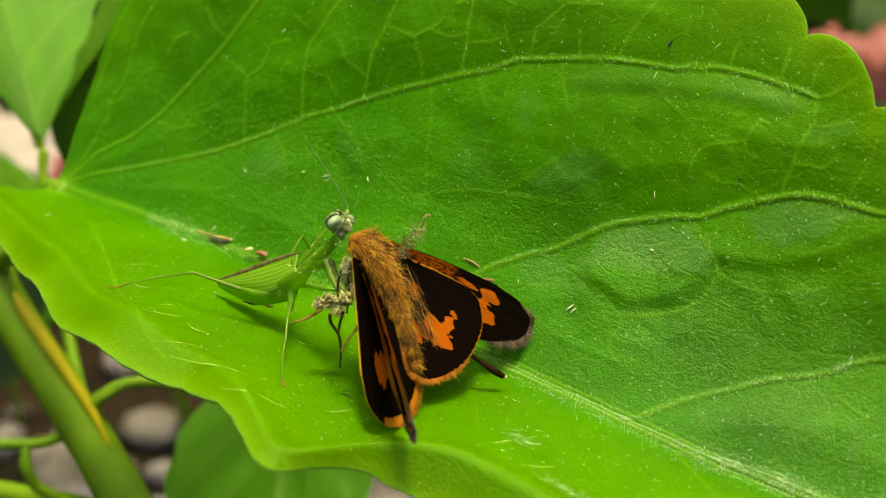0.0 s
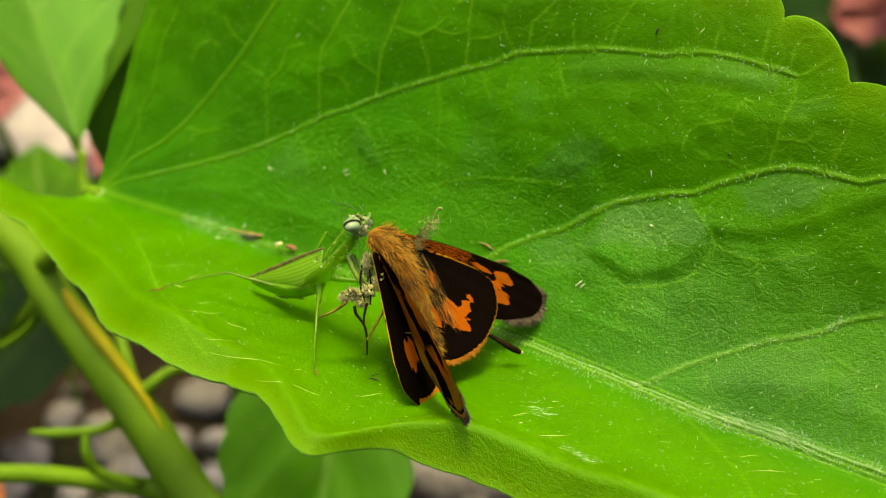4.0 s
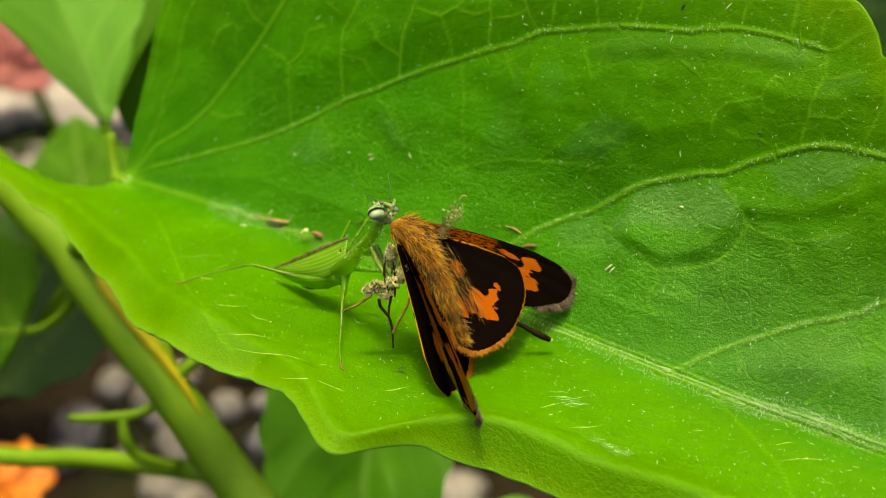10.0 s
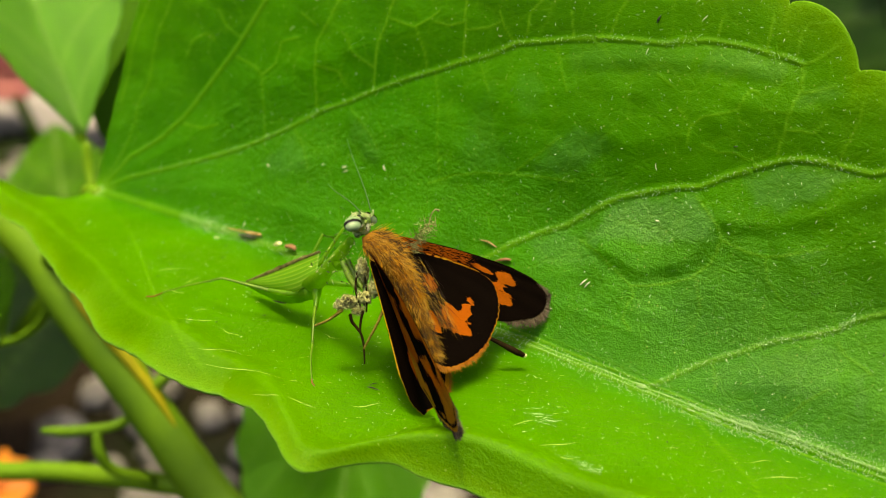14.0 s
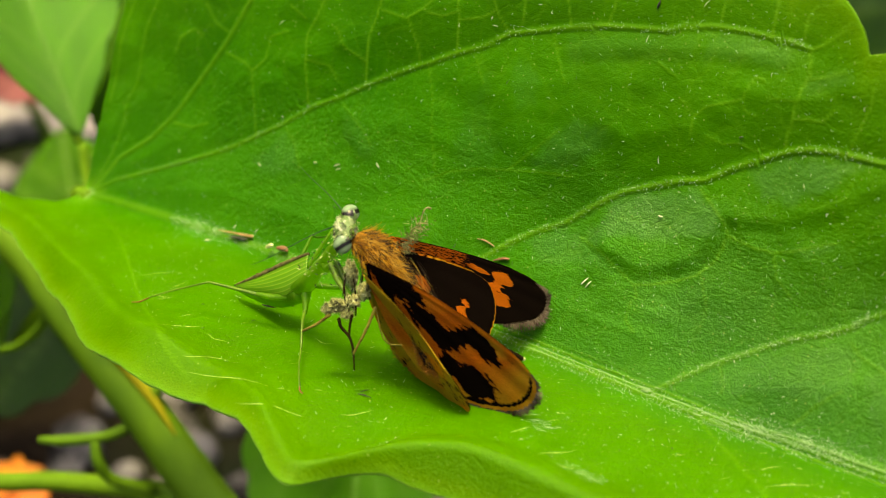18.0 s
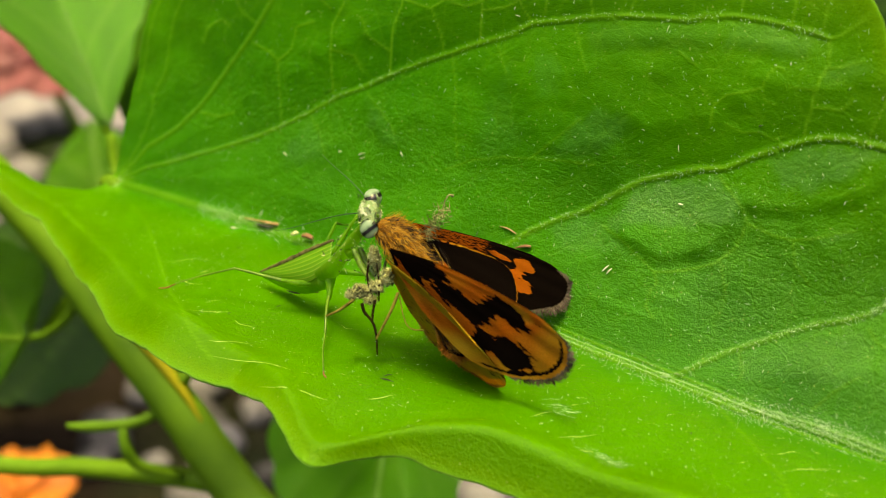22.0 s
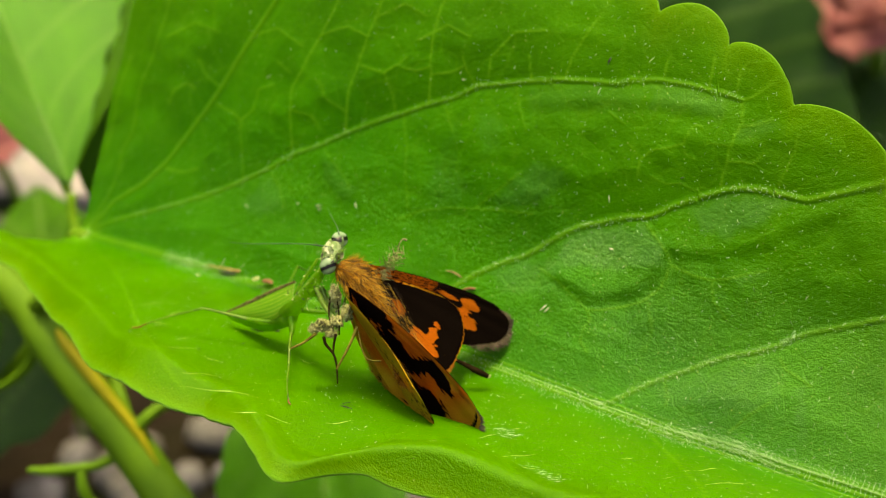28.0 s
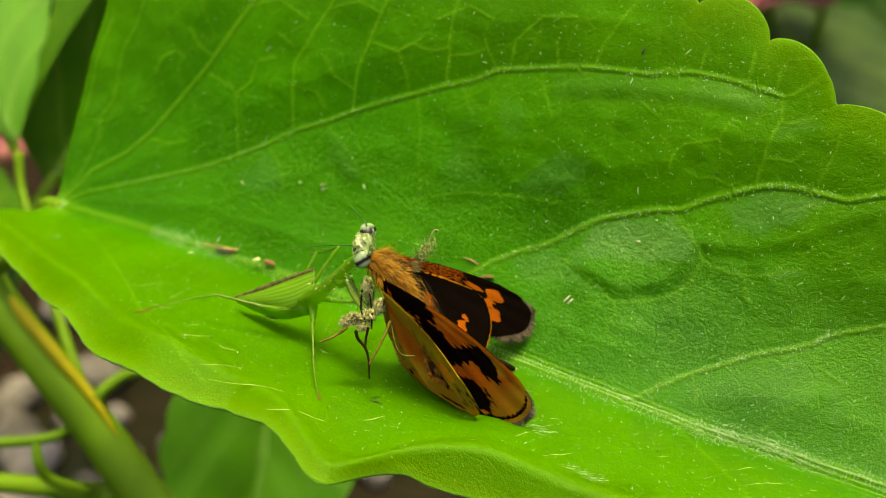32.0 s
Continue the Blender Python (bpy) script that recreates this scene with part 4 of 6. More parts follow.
def flower(at, size, mat, label):
    """Five broad petals round a stub, on a stalk down to the soil."""
    ob = thing("flower", at, label, "flower")
    rnd = random.Random(int(size * 7))
    for k in range(5):
        w = 2 * math.pi * k / 5 + 0.3
        d, s = vec((math.cos(w), math.sin(w), 0.35)), vec((-math.sin(w), math.cos(w), 0))
        n = 12
        u, v = np.meshgrid(np.linspace(0, 1, n), np.linspace(-1, 1, 9), indexing="ij")
        p = d * (u * size)[..., None] + s * (v * size * 0.55 * np.sin(np.pi * np.clip(u, 0.02, 1) ** 0.8 * 0.8))[..., None] + vec((0, 0, 1)) * ((0.18 * v * v - 0.25 * u * u + 0.05 * np.sin(7 * v + k)) * size)[..., None]
        me = grid_mesh("petal", p * MM, np.stack([u, v], -1), {})
        me.materials.append(mat)
        pet = new("petal", me)
        pet.parent = ob
        th = pet.modifiers.new("thickness", 'SOLIDIFY')
        th.thickness = 0.0004
    mesh_part("stalk", tube_data((vec(at), vec(at) + vec((2, 6, -25)), vec((at[0] + 5, at[1] + 14, GROUND_Z - 2))), (1.2, 1.2, 1.4), 14, 8), STEM, ob, at)


flower((-96.8, 101.5, -141.5), 10.0, ORANGE, "bright orange flower low on the plant")
flower((-107.0, 201.0, -117.0), 15.0, PINK, "soft pink flower on a thin stalk")
flower((-70.0, 192.0, -129.0), 13.0, PINK, "soft pink flower on a thin stalk")
flower((98.0, 230.0, -130.0), 17.0, PINK, "soft pink flower on a thin stalk")
flower((108.0, 221.0, -104.0), 15.0, CREAM, "cream flower on a thin stalk")

# ---- the butterfly: orange and black skipper, held over the midrib ----
AWAY = unit((0, 0.79, -0.62))
MOTH_AT = vec((-1.5, -7.0, -3.0))


def scale_material(name, rough=0.75):
    """Wing scales: soot black to orange to ochre, by the wing's own pattern."""
    m, n, l, p = material(name)
    ink, ochre = attribute(n, "ink").outputs["Fac"], attribute(n, "ochre").outputs["Fac"]
    uv = n.new("ShaderNodeUVMap")
    uv.uv_map = "leaf"
    st = n.new("ShaderNodeMapping")
    st.inputs["Scale"].default_value = (2.0, 9.0, 1.0)
    l.new(uv.outputs[0], st.inputs["Vector"])
    streak, grain = noise_node(n, l, 1.6, 4.0, 0.65, st.outputs[0]), noise_node(n, l, 14.0, 3.0, 0.7, uv.outputs[0])
    orange = mix(n, l, streak, (0.42, 0.092, 0.005), (0.76, 0.22, 0.016))
    yellow = mix(n, l, streak, (0.52, 0.29, 0.012), (0.82, 0.54, 0.045))
    warm = mix(n, l, calc(n, l, 'MULTIPLY', ochre, -1.0), mix(n, l, ochre, orange, yellow), (0.13, 0.026, 0.003))
    soot = mix(n, l, grain, (0.0016, 0.0010, 0.0008), (0.010, 0.006, 0.004))
    edge = calc(n, l, 'ADD', ink, calc(n, l, 'MULTIPLY', calc(n, l, 'SUBTRACT', calc(n, l, 'ADD', calc(n, l, 'MULTIPLY', streak, 0.6), calc(n, l, 'MULTIPLY', grain, 0.4)), 0.5), 1.1))
    fac = ramp(n, l, edge, [(0.42, (0, 0, 0)), (0.58, (1, 1, 1))])
    worn = ramp(n, l, grain, [(0.34, (0.45, 0.45, 0.45)), (0.52, (0, 0, 0))])
    worn = calc(n, l, 'MULTIPLY', worn, calc(n, l, 'SUBTRACT', 1.0, calc(n, l, 'MULTIPLY', calc(n, l, 'MAXIMUM', ochre, 0.0), 0.65)))
    warm = mix(n, l, worn, warm, (0.085, 0.024, 0.003))
    col = mix(n, l, fac, soot, warm)
    l.new(col, p.inputs["Base Color"])
    p.inputs["Roughness"].default_value = rough
    p.inputs["Specular IOR Level"].default_value = 0.02
    p.inputs["Sheen Weight"].default_value = 0.0
    nor = bump(n, l, calc(n, l, 'ADD', streak, grain), 0.5, 0.00006)
    l.new(nor, p.inputs["Normal"])
    see_through(n, l, p, col, nor, 0.6)
    return m


SCALES = scale_material("wing_scales")
FUZZ_LIGHT = plain("pale_golden_fuzz", (0.34, 0.19, 0.02), (0.60, 0.40, 0.07), 900.0, 0.7, translucent=0.25, spec=0.08)
FUZZ = plain("golden_fuzz", (0.42, 0.18, 0.006), (0.74, 0.37, 0.02), 900.0, 0.7, translucent=0.3, spec=0.06)
FUZZ_DARK = plain("black_fuzz", (0.006, 0.004, 0.003), (0.03, 0.018, 0.01), 900.0, 0.7, spec=0.2)
FUZZ_SKIN = plain("furry_body", (0.05, 0.022, 0.002), (0.24, 0.11, 0.008), 1200.0, 0.85, spec=0.2)
GREY_FUZZ = plain("grey_scales", (0.022, 0.016, 0.010), (0.15, 0.125, 0.085), 900.0, 0.8, spec=0.2)
ORANGE_FRINGE = plain("orange_fringe", (0.26, 0.10, 0.006), (0.50, 0.23, 0.025), 900.0, 0.7, translucent=0.3, spec=0.2)
TUFT = plain("tan_scales", (0.06, 0.062, 0.018), (0.28, 0.29, 0.12), 1800.0, 0.8, spec=0.2)
PALE_FUZZ = plain("pale_scales", (0.20, 0.23, 0.06), (0.60, 0.66, 0.34), 1500.0, 0.8, spec=0.2)
DARK_LEG = plain("dark_leg", (0.003, 0.002, 0.001), (0.02, 0.013, 0.004), 1500.0, 0.8, spec=0.03)
TAN_LEG = plain("tan_leg", (0.04, 0.036, 0.006), (0.18, 0.16, 0.03), 1500.0, 0.8, spec=0.04)


def torn_material():
    m, n, l, p = material("torn_flesh")
    v = n.new("ShaderNodeTexVoronoi")
    v.inputs["Scale"].default_value = 4200.0
    l.new(object_coords(n), v.inputs["Vector"])
    mott = noise_node(n, l, 1700.0, 5.0, 0.75, object_coords(n))
    l.new(ramp(n, l, mott, [(0.36, (0.010, 0.008, 0.004)), (0.44, (0.09, 0.10, 0.02)), (0.52, (0.34, 0.36, 0.11)), (0.64, (0.64, 0.66, 0.34))]), p.inputs["Base Color"])
    p.inputs["Roughness"].default_value = 0.7
    l.new(bump(n, l, v.outputs["Distance"], 1.0, 0.0001), p.inputs["Normal"])
    return m


TORN = torn_material()


def soft_blob(x, y, blobs, rough=0.34):
    """1 inside any of the ellipses (x, y, half length, half width, turn in degrees); their ends step from vein to vein."""
    angle = np.arctan2(y + 2.0, x + 1.5)
    step = np.zeros_like(x)
    for rays, share, seed in ((9.0, 1.0, 0.5), (24.0, 0.75, 4.5), (60.0, 0.45, 8.5)):
        cell = np.floor(angle * rays + 0.3)
        step = step + share * np.array([noise.noise((c * 7.3, seed, 2.2)) for c in cell.ravel()]).reshape(x.shape)
    ragged = np.array([noise.noise((a * 2.4, b * 5.5, 9.0)) for a, b in zip(x.ravel(), y.ravel())]).reshape(x.shape)
    out = np.zeros_like(x)
    for cx, cy, rx, ry, turn in blobs:
        c, s = math.cos(radians(turn)), math.sin(radians(turn))
        u, v = ((x - cx) * c + (y - cy) * s) / rx, (-(x - cx) * s + (y - cy) * c) / ry
        out = np.maximum(out, np.clip(2.0 - 1.5 * np.sqrt(u * u + v * v) + rough * 2.2 * step + rough * 1.3 * ragged, 0, 1))
    return out


def freckle(x, y, scale, seed):
    return np.array([noise.noise((a * scale * 0.5, b * scale, seed)) for a, b in zip(x.ravel(), y.ravel())]).reshape(x.shape)


def fore_upper(x, y, s, r):
    rust = np.clip((6.6 - x) / 1.5, 0, 1) * np.clip((1.7 - y) / 1.0, 0, 1)
    ink = np.maximum(rust * (0.60 + 1.2 * freckle(x, y, 16.0, 2.0)), soft_blob(x, y, ((6.5, 0.02, 0.8, 0.22, 8), (8.35, 0.05, 0.78, 0.62, 20), (7.9, 1.0, 0.55, 0.7, 80), (8.5, 1.85, 0.85, 0.62, 20), (7.5, 2.5, 0.7, 0.6, 60))))
    ink *= np.clip((s - 0.012) * 60, 0, 1)
    return ink, -1.0 * np.clip((6.4 - x) / 0.8, 0, 0.62)


def fore_under(x, y, s, r):
    dark = soft_blob(x, y, ((1.7, 0.0, 2.5, 0.85, 4), (4.8, 1.0, 2.2, 0.66, 12), (6.6, 0.5, 1.2, 0.66, -40), (7.8, -0.05, 1.4, 0.72, 23), (8.6, 2.4, 1.5, 0.95, -4), (7.0, 2.6, 1.0, 0.75, -7)), 0.36)
    ink = np.clip(1 - dark, 0, 1)
    # a dark line inside the outer margin, smudged towards the tip
    line = np.clip((r - 0.945) / 0.012, 0, 1) * np.clip((0.985 - r) / 0.012, 0, 1) * np.clip((s - 0.16) * 20, 0, 1) * np.clip((0.70 - s) * 20, 0, 1)
    ink = ink - 0.70 * line
    ink = ink - 0.45 * soft_blob(x, y, ((9.6, -0.2, 0.6, 0.35, 20),), 0.3) * np.clip(0.6 + 1.2 * freckle(x, y, 6.0, 6.0), 0, 1)
    spot = soft_blob(x, y, ((8.51, -0.42, 0.8, 0.5, 8),), 0.1)
    ochre = np.clip(0.05 + 0.45 * spot + 0.6 * np.clip((y - 2.8) / 0.6, 0, 1) + 0.55 * np.clip((x - 9.4) / 1.0, 0, 1) + 0.3 * freckle(x, y, 1.2, 7.0), 0, 1)
    return ink, ochre - 0.5 * np.clip((0.05 - s) * 40, 0, 1) * np.clip((x - 3) / 2, 0, 1)


def hind_upper(x, y, s, r):
    ink = soft_blob(x, y, ((4.0, 3.3, 1.7, 0.75, -18), (5.1, 2.3, 0.45, 0.85, 10), (2.7, 4.0, 0.8, 0.6, 60), (1.9, 2.6, 0.9, 0.35, 62), (2.2, 1.5, 0.5, 0.45, 45)), 0.40)
    edge = np.clip((0.10 - 0.075 * r - s) * 60, 0, 1) * np.clip((r - 0.12) * 4, 0, 1) * (0.8 + 0.9 * freckle(x, y, 7.0, 1.0))
    ink = np.maximum(ink, edge)
    ink = np.maximum(ink, 0.75 * np.clip((0.9 - np.hypot(x, y)) / 0.6, 0, 1))
    rim = np.clip((r - 0.982) / 0.012, 0, 1) * (0.70 + 0.35 * freckle(x, y, 7.0, 6.0))
    return np.maximum(ink, rim), np.clip(np.maximum(edge, 0.7 * rim), 0, 1) * 0.9 - 0.6 * np.clip((3.0 - np.hypot(x, y)) / 1.0, 0, 1)


def hind_upper_raised(x, y, s, r):
    ink = soft_blob(x, y, ((4.9, 1.5, 0.75, 0.75, 20), (4.5, 2.7, 0.7, 0.4, 40)), 0.34)
    edge = np.clip((0.02 - s) * 90, 0, 1)
    rim = np.clip((r - 0.94) / 0.02, 0, 1) * np.clip((s - 0.22) * 20, 0, 1)
    return np.maximum(ink, np.maximum(edge, rim)), np.maximum(edge, 0.5 * rim) * 0.9


def hind_under(x, y, s, r):
    spots = np.clip(freckle(x, y, 5.6, 5.0) - 0.12, 0, 1) * 3.4 * np.clip((freckle(x, y, 0.8, 8.0) + 0.35) * 1.6, 0, 1)
    ink = 1.0 - spots * np.clip(np.hypot(x, y) / 3, 0.2, 1)
    return ink, np.clip(0.88 + 0.4 * freckle(x, y, 0.9, 3.0), 0, 1)


FORE_RIM = ((8.6, -1.0), (10.2, -0.75), (11.3, -0.15), (11.75, 0.75), (11.6, 1.8), (10.8, 2.85), (8.8, 3.9), (6.6, 4.2), (4.2, 3.4), (2.1, 2.1), (0.8, 1.0))
HIND_RIM = ((5.2, -0.55), (6.4, -0.2), (7.15, 0.8), (7.3, 2.2), (6.9, 3.8), (6.1, 5.1), (5.0, 6.1), (3.9, 6.4), (3.1, 6.0), (1.7, 4.2), (0.7, 2.0))


def wing(name, rim, upper, under, flip, arch, parent, pose_, fringe_mat, fringe_span, fringe_len, label, stretch=(1.0, 1.0)):
    """A wing in its own space: x along the span, y to the trailing edge; its sheets are the upper and the under side."""
    ns, nr = 110, 64
    c = curve_points(rim, ns)
    c = c * (1 + 0.004 * np.sin(np.arange(ns) * 1.9)[:, None])
    r = np.linspace(0.02, 1, nr)
    pts = c[:, None, :] * r[None, :, None]
    bow = np.sin(np.pi * r)[None, :] * np.linspace(-0.30, 0.0, ns)[:, None]
    x, y = pts[..., 0], pts[..., 1] + bow
    z = arch * (np.sin(np.clip(r, 0, 1) * np.pi)[None, :] * 0.5 - 0.6 * np.linspace(-0.5, 0.5, ns)[:, None] ** 2 * r) + 0.035 * np.sin(np.linspace(0, 1, ns) * 42)[:, None] * r
    sign = -1.0 if flip else 1.0
    root = None
    for side, pattern, off in (("upper", upper, 0.02), ("under", under, -0.02)):
        tube = np.cos(np.linspace(0, 1, ns) * 2 * np.pi * 13)[:, None] ** 16 * np.ones((1, nr))
        ink, ochre = pattern(x, y, np.repeat(np.linspace(0, 1, ns)[:, None], nr, 1), np.repeat(r[None, :], ns, 0))
        ink = ink - 0.32 * tube * np.clip(1.2 - r, 0.3, 1)[None, :]
        p = np.stack([x * stretch[0], y * stretch[1], z + sign * off], -1) * MM
        me = grid_mesh(name, p, np.stack([x, y], -1), {"ink": ink, "ochre": ochre}, flip=(side == "upper") == (sign < 0))
        me.materials.append(SCALES)
        if root is None:
            root = new(name, me)
            root.parent = parent
            root.matrix_local = pose_
            root["label"] = label
        else:
            sheet = new("underside", me)
            sheet.parent = root
    rnd = random.Random(len(name) + int(flip))
    e = np.stack([x[:, -1] * stretch[0], y[:, -1] * stretch[1], z[:, -1]], -1)
    i0, i1 = (int(s * (ns - 1)) for s in fringe_span)
    roots, ways, lens = [], [], []
    for _ in range(1300):
        i = rnd.uniform(i0, i1 - 1)
        k = int(i)
        p = e[k] + (e[k + 1] - e[k]) * (i - k)
        t = e[min(k + 2, ns - 1)] - e[max(k - 2, 0)]
        out = vec((t[1], -t[0], 0))
        if out @ vec((p[0] - 4, p[1] - 1.5, 0)) < 0:
            out = -out
        ways.append(unit(out) + vec((rnd.gauss(0, 0.22), rnd.gauss(0, 0.22), rnd.gauss(0, 0.15))))
        roots.append(p - unit(out) * 0.08)
        lens.append(fringe_len * rnd.uniform(0.3, 1.15) * min(1.0, 0.1 + (i - i0) / 16.0, 0.1 + (i1 - i) / 9.0))
    mesh_part("fringe", hair_data(roots, ways, lens, 0.042), fringe_mat, root, smooth=False)
    return root


def wing_pose(hinge, tip, phi):
    """The pose of a wing beside the body: phi is the turn about its span, 0 with the trailing edge to the right, 90 away."""
    x = unit(vec(tip) - vec(hinge))
    deep = unit(AWAY - x * (AWAY @ x))
    right = np.cross(x, deep)
    right = right if right[0] > 0 else -right
    return frame_matrix(vec(hinge) - MOTH_AT, x, math.cos(radians(phi)) * right + math.sin(radians(phi)) * deep)


def butterfly():
    ob = thing("butterfly", MOTH_AT, "orange and black skipper butterfly with a golden furry body", "butterfly")
    # the furry body: thorax, then the ringed abdomen running down between the wings
    rnd = random.Random(4)
    spine = ((-5.2, -4.2, 4.0), (-4.2, -4.7, 3.5), (-3.2, -5.9, 2.1), (-2.4, -7.4, 0.6), (-1.9, -8.7, -0.7), (-1.6, -9.4, -1.5))
    girth = (0.62, 0.98, 0.76, 0.44, 0.32, 0.15)
    body = tube_data(spine[:3], (0.6, 1.02, 0.84), 14, 16, lumps=0.06)
    mesh_part("thorax", body, FUZZ_SKIN, ob, MOTH_AT, "golden-brown furry thorax")
    mesh_part("abdomen", tube_data(spine[2:], (0.84, 0.5, 0.36, 0.15), 26, 16, lumps=0.05), FUZZ_SKIN, ob, MOTH_AT)
    line, rad = curve_points(spine, 60), np.interp(np.linspace(0, 1, 60), np.linspace(0, 1, 6), girth)
    coats = {"gold": ([], [], []), "pale": ([], [], []), "dark": ([], [], [])}
    for _ in range(12000):
        i = rnd.randrange(0, 58)
        t = unit(line[i + 1] - line[i])
        d = unit((rnd.gauss(0, 1), rnd.gauss(0, 1), rnd.gauss(0, 1)))
        d = unit(d - t * (d @ t))
        # dark crosswise rings on the abdomen, mostly gold elsewhere
        ring = i > 34 and (i // 4) % 2 == 0
        lock = noise.noise((d[0] * 5.1, d[1] * 5.1 + 2.0, i * 0.10))
        coat = coats["dark" if rnd.random() < (0.72 if ring else 0.22 + 1.7 * lock) else "pale" if rnd.random() < 0.55 - lock else "gold"]
        coat[0].append(line[i] + d * rad[i] * 0.93)
        coat[1].append(d * (0.46 if i < 24 else 0.24) + t * 1.0 + vec((rnd.gauss(0, 0.34), rnd.gauss(0, 0.34), rnd.gauss(0, 0.34))))
        coat[2].append(rnd.uniform(0.35, 1.15) * (1.0 if i < 30 else 0.7))
    mesh_part("golden_hair", hair_data(*coats["gold"], 0.024), FUZZ, ob, MOTH_AT, smooth=False, kind="stuff")
    # long hair combed over the foot of the far hindwing
    foot_at, comb, out = vec((-3.14, -4.15, 3.0)), vec((3.03, -5.18, -5.49)), vec((5.8, 0.25, -4.4))
    for _ in range(800):
        k, w = rnd.uniform(0.02, 0.60), rnd.random() ** 2.0 * 0.24
        coat = coats["dark" if rnd.random() < 0.4 else "pale" if rnd.random() < 0.25 else "gold"]
        coat[0].append(foot_at + comb * k + out * w * (1 - 0.5 * k) - AWAY * rnd.uniform(0.06, 0.35) * (1 - w * 3))
        coat[1].append(unit(comb) + unit(out) * rnd.gauss(0.1, 0.14) - AWAY * rnd.uniform(-0.05, 0.14) + vec((rnd.gauss(0, 0.05), rnd.gauss(0, 0.05), rnd.gauss(0, 0.05))))
        coat[2].append(rnd.uniform(0.5, 1.15))
    mesh_part("pale_golden_hair", hair_data(*coats["pale"], 0.020), FUZZ_LIGHT, ob, MOTH_AT, smooth=False, kind="stuff")
    mesh_part("black_hair", hair_data(*coats["dark"], 0.028), FUZZ_DARK, ob, MOTH_AT, smooth=False, kind="stuff")

    # the wings spread on the far side
    h, t, q = vec((-3.5, -3.2, 3.3)), vec((5.35, -2.15, -3.55)), vec((0.06, -6.85, -3.1))
    wing("forewing", FORE_RIM, fore_upper, fore_under, True, 0.25, ob, frame_matrix(h - MOTH_AT, t - h, q - h), GREY_FUZZ, (0.14, 0.62), 0.7, "black forewing with orange spots and a grey fringe", stretch=(0.98, 0.73))
    h, t, q = vec((-3.14, -4.15, 3.0)), vec((2.66, -3.9, -1.4)), vec((-0.11, -9.33, -2.49))
    wing("hindwing", HIND_RIM, hind_upper, hind_under, True, 0.45, ob, frame_matrix(h - MOTH_AT, t - h, q - h), ORANGE_FRINGE, (0.34, 0.88), 0.46, "black hindwing with a jagged orange band and orange fringe")
    # the wings raised on the near side
    fore = wing("forewing", FORE_RIM, fore_upper, fore_under, False, 0.25, ob, wing_pose(*FORE_ROWS[0][1:]), GREY_FUZZ, (0.14, 0.62), 0.55, "orange forewing streaked with black, grey fringe", stretch=(1.06, 1.0))
    hind = wing("hindwing", HIND_RIM, hind_upper_raised, hind_under, False, 0.45, ob, wing_pose(*HIND_ROWS[0][1:]), ORANGE_FRINGE, (0.30, 0.86), 0.5, "hindwing black above and ochre with black freckles below", stretch=(1.38, 0.78))

    # pale legs, palps and the torn head at the mantis's jaws
    clump = [ball_data((-5.55, -6.0, 3.1), (0.34, 0.34, 0.80), lumps=0.8, seed=1), ball_data((-5.6, -7.2, 2.0), (0.40, 0.36, 0.40), lumps=0.9, seed=2), ball_data((-6.5, -7.3, 1.9), (0.61, 0.32, 0.35), lumps=0.9, seed=3), ball_data((-7.1, -7.35, 1.75), (0.32, 0.22, 0.26), lumps=0.9, seed=7), ball_data((-6.0, -7.7, 1.5), (0.36, 0.22, 0.22), lumps=0.9, seed=9), ball_data((-4.9, -6.9, 2.4), (0.36, 0.36, 0.50), lumps=0.8, seed=11)]
    mesh_part("face", join(*clump), TORN, ob, MOTH_AT, "torn grey-white furry face")
    roots, ways, lens = [], [], []
    for v in clump:
        for p in v[0]:
            for _ in range(4):
                roots.append(p)
                ways.append(vec((rnd.gauss(-0.4, 0.7), rnd.gauss(0, 0.7), rnd.gauss(-0.2, 0.7))))
                lens.append(rnd.uniform(0.06, 0.24))
    mesh_part("pale_hair", hair_data(roots[::2], ways[::2], lens[::2], 0.032), PALE_FUZZ, ob, MOTH_AT, smooth=False, kind="stuff")
    mesh_part("tan_hair", hair_data(roots[1::2], ways[1::2], lens[1::2], 0.032), TUFT, ob, MOTH_AT, smooth=False, kind="stuff")
    mesh_part("stripe", join(tube_data(((-5.9, -6.0, 3.1), (-6.05, -6.9, 2.5), (-5.85, -7.7, 1.6)), (0.05, 0.07, 0.06)), tube_data(((-5.45, -6.2, 3.0), (-5.4, -7.1, 2.3), (-5.5, -7.9, 1.5)), (0.04, 0.06, 0.05))), DARK_LEG, ob, MOTH_AT)
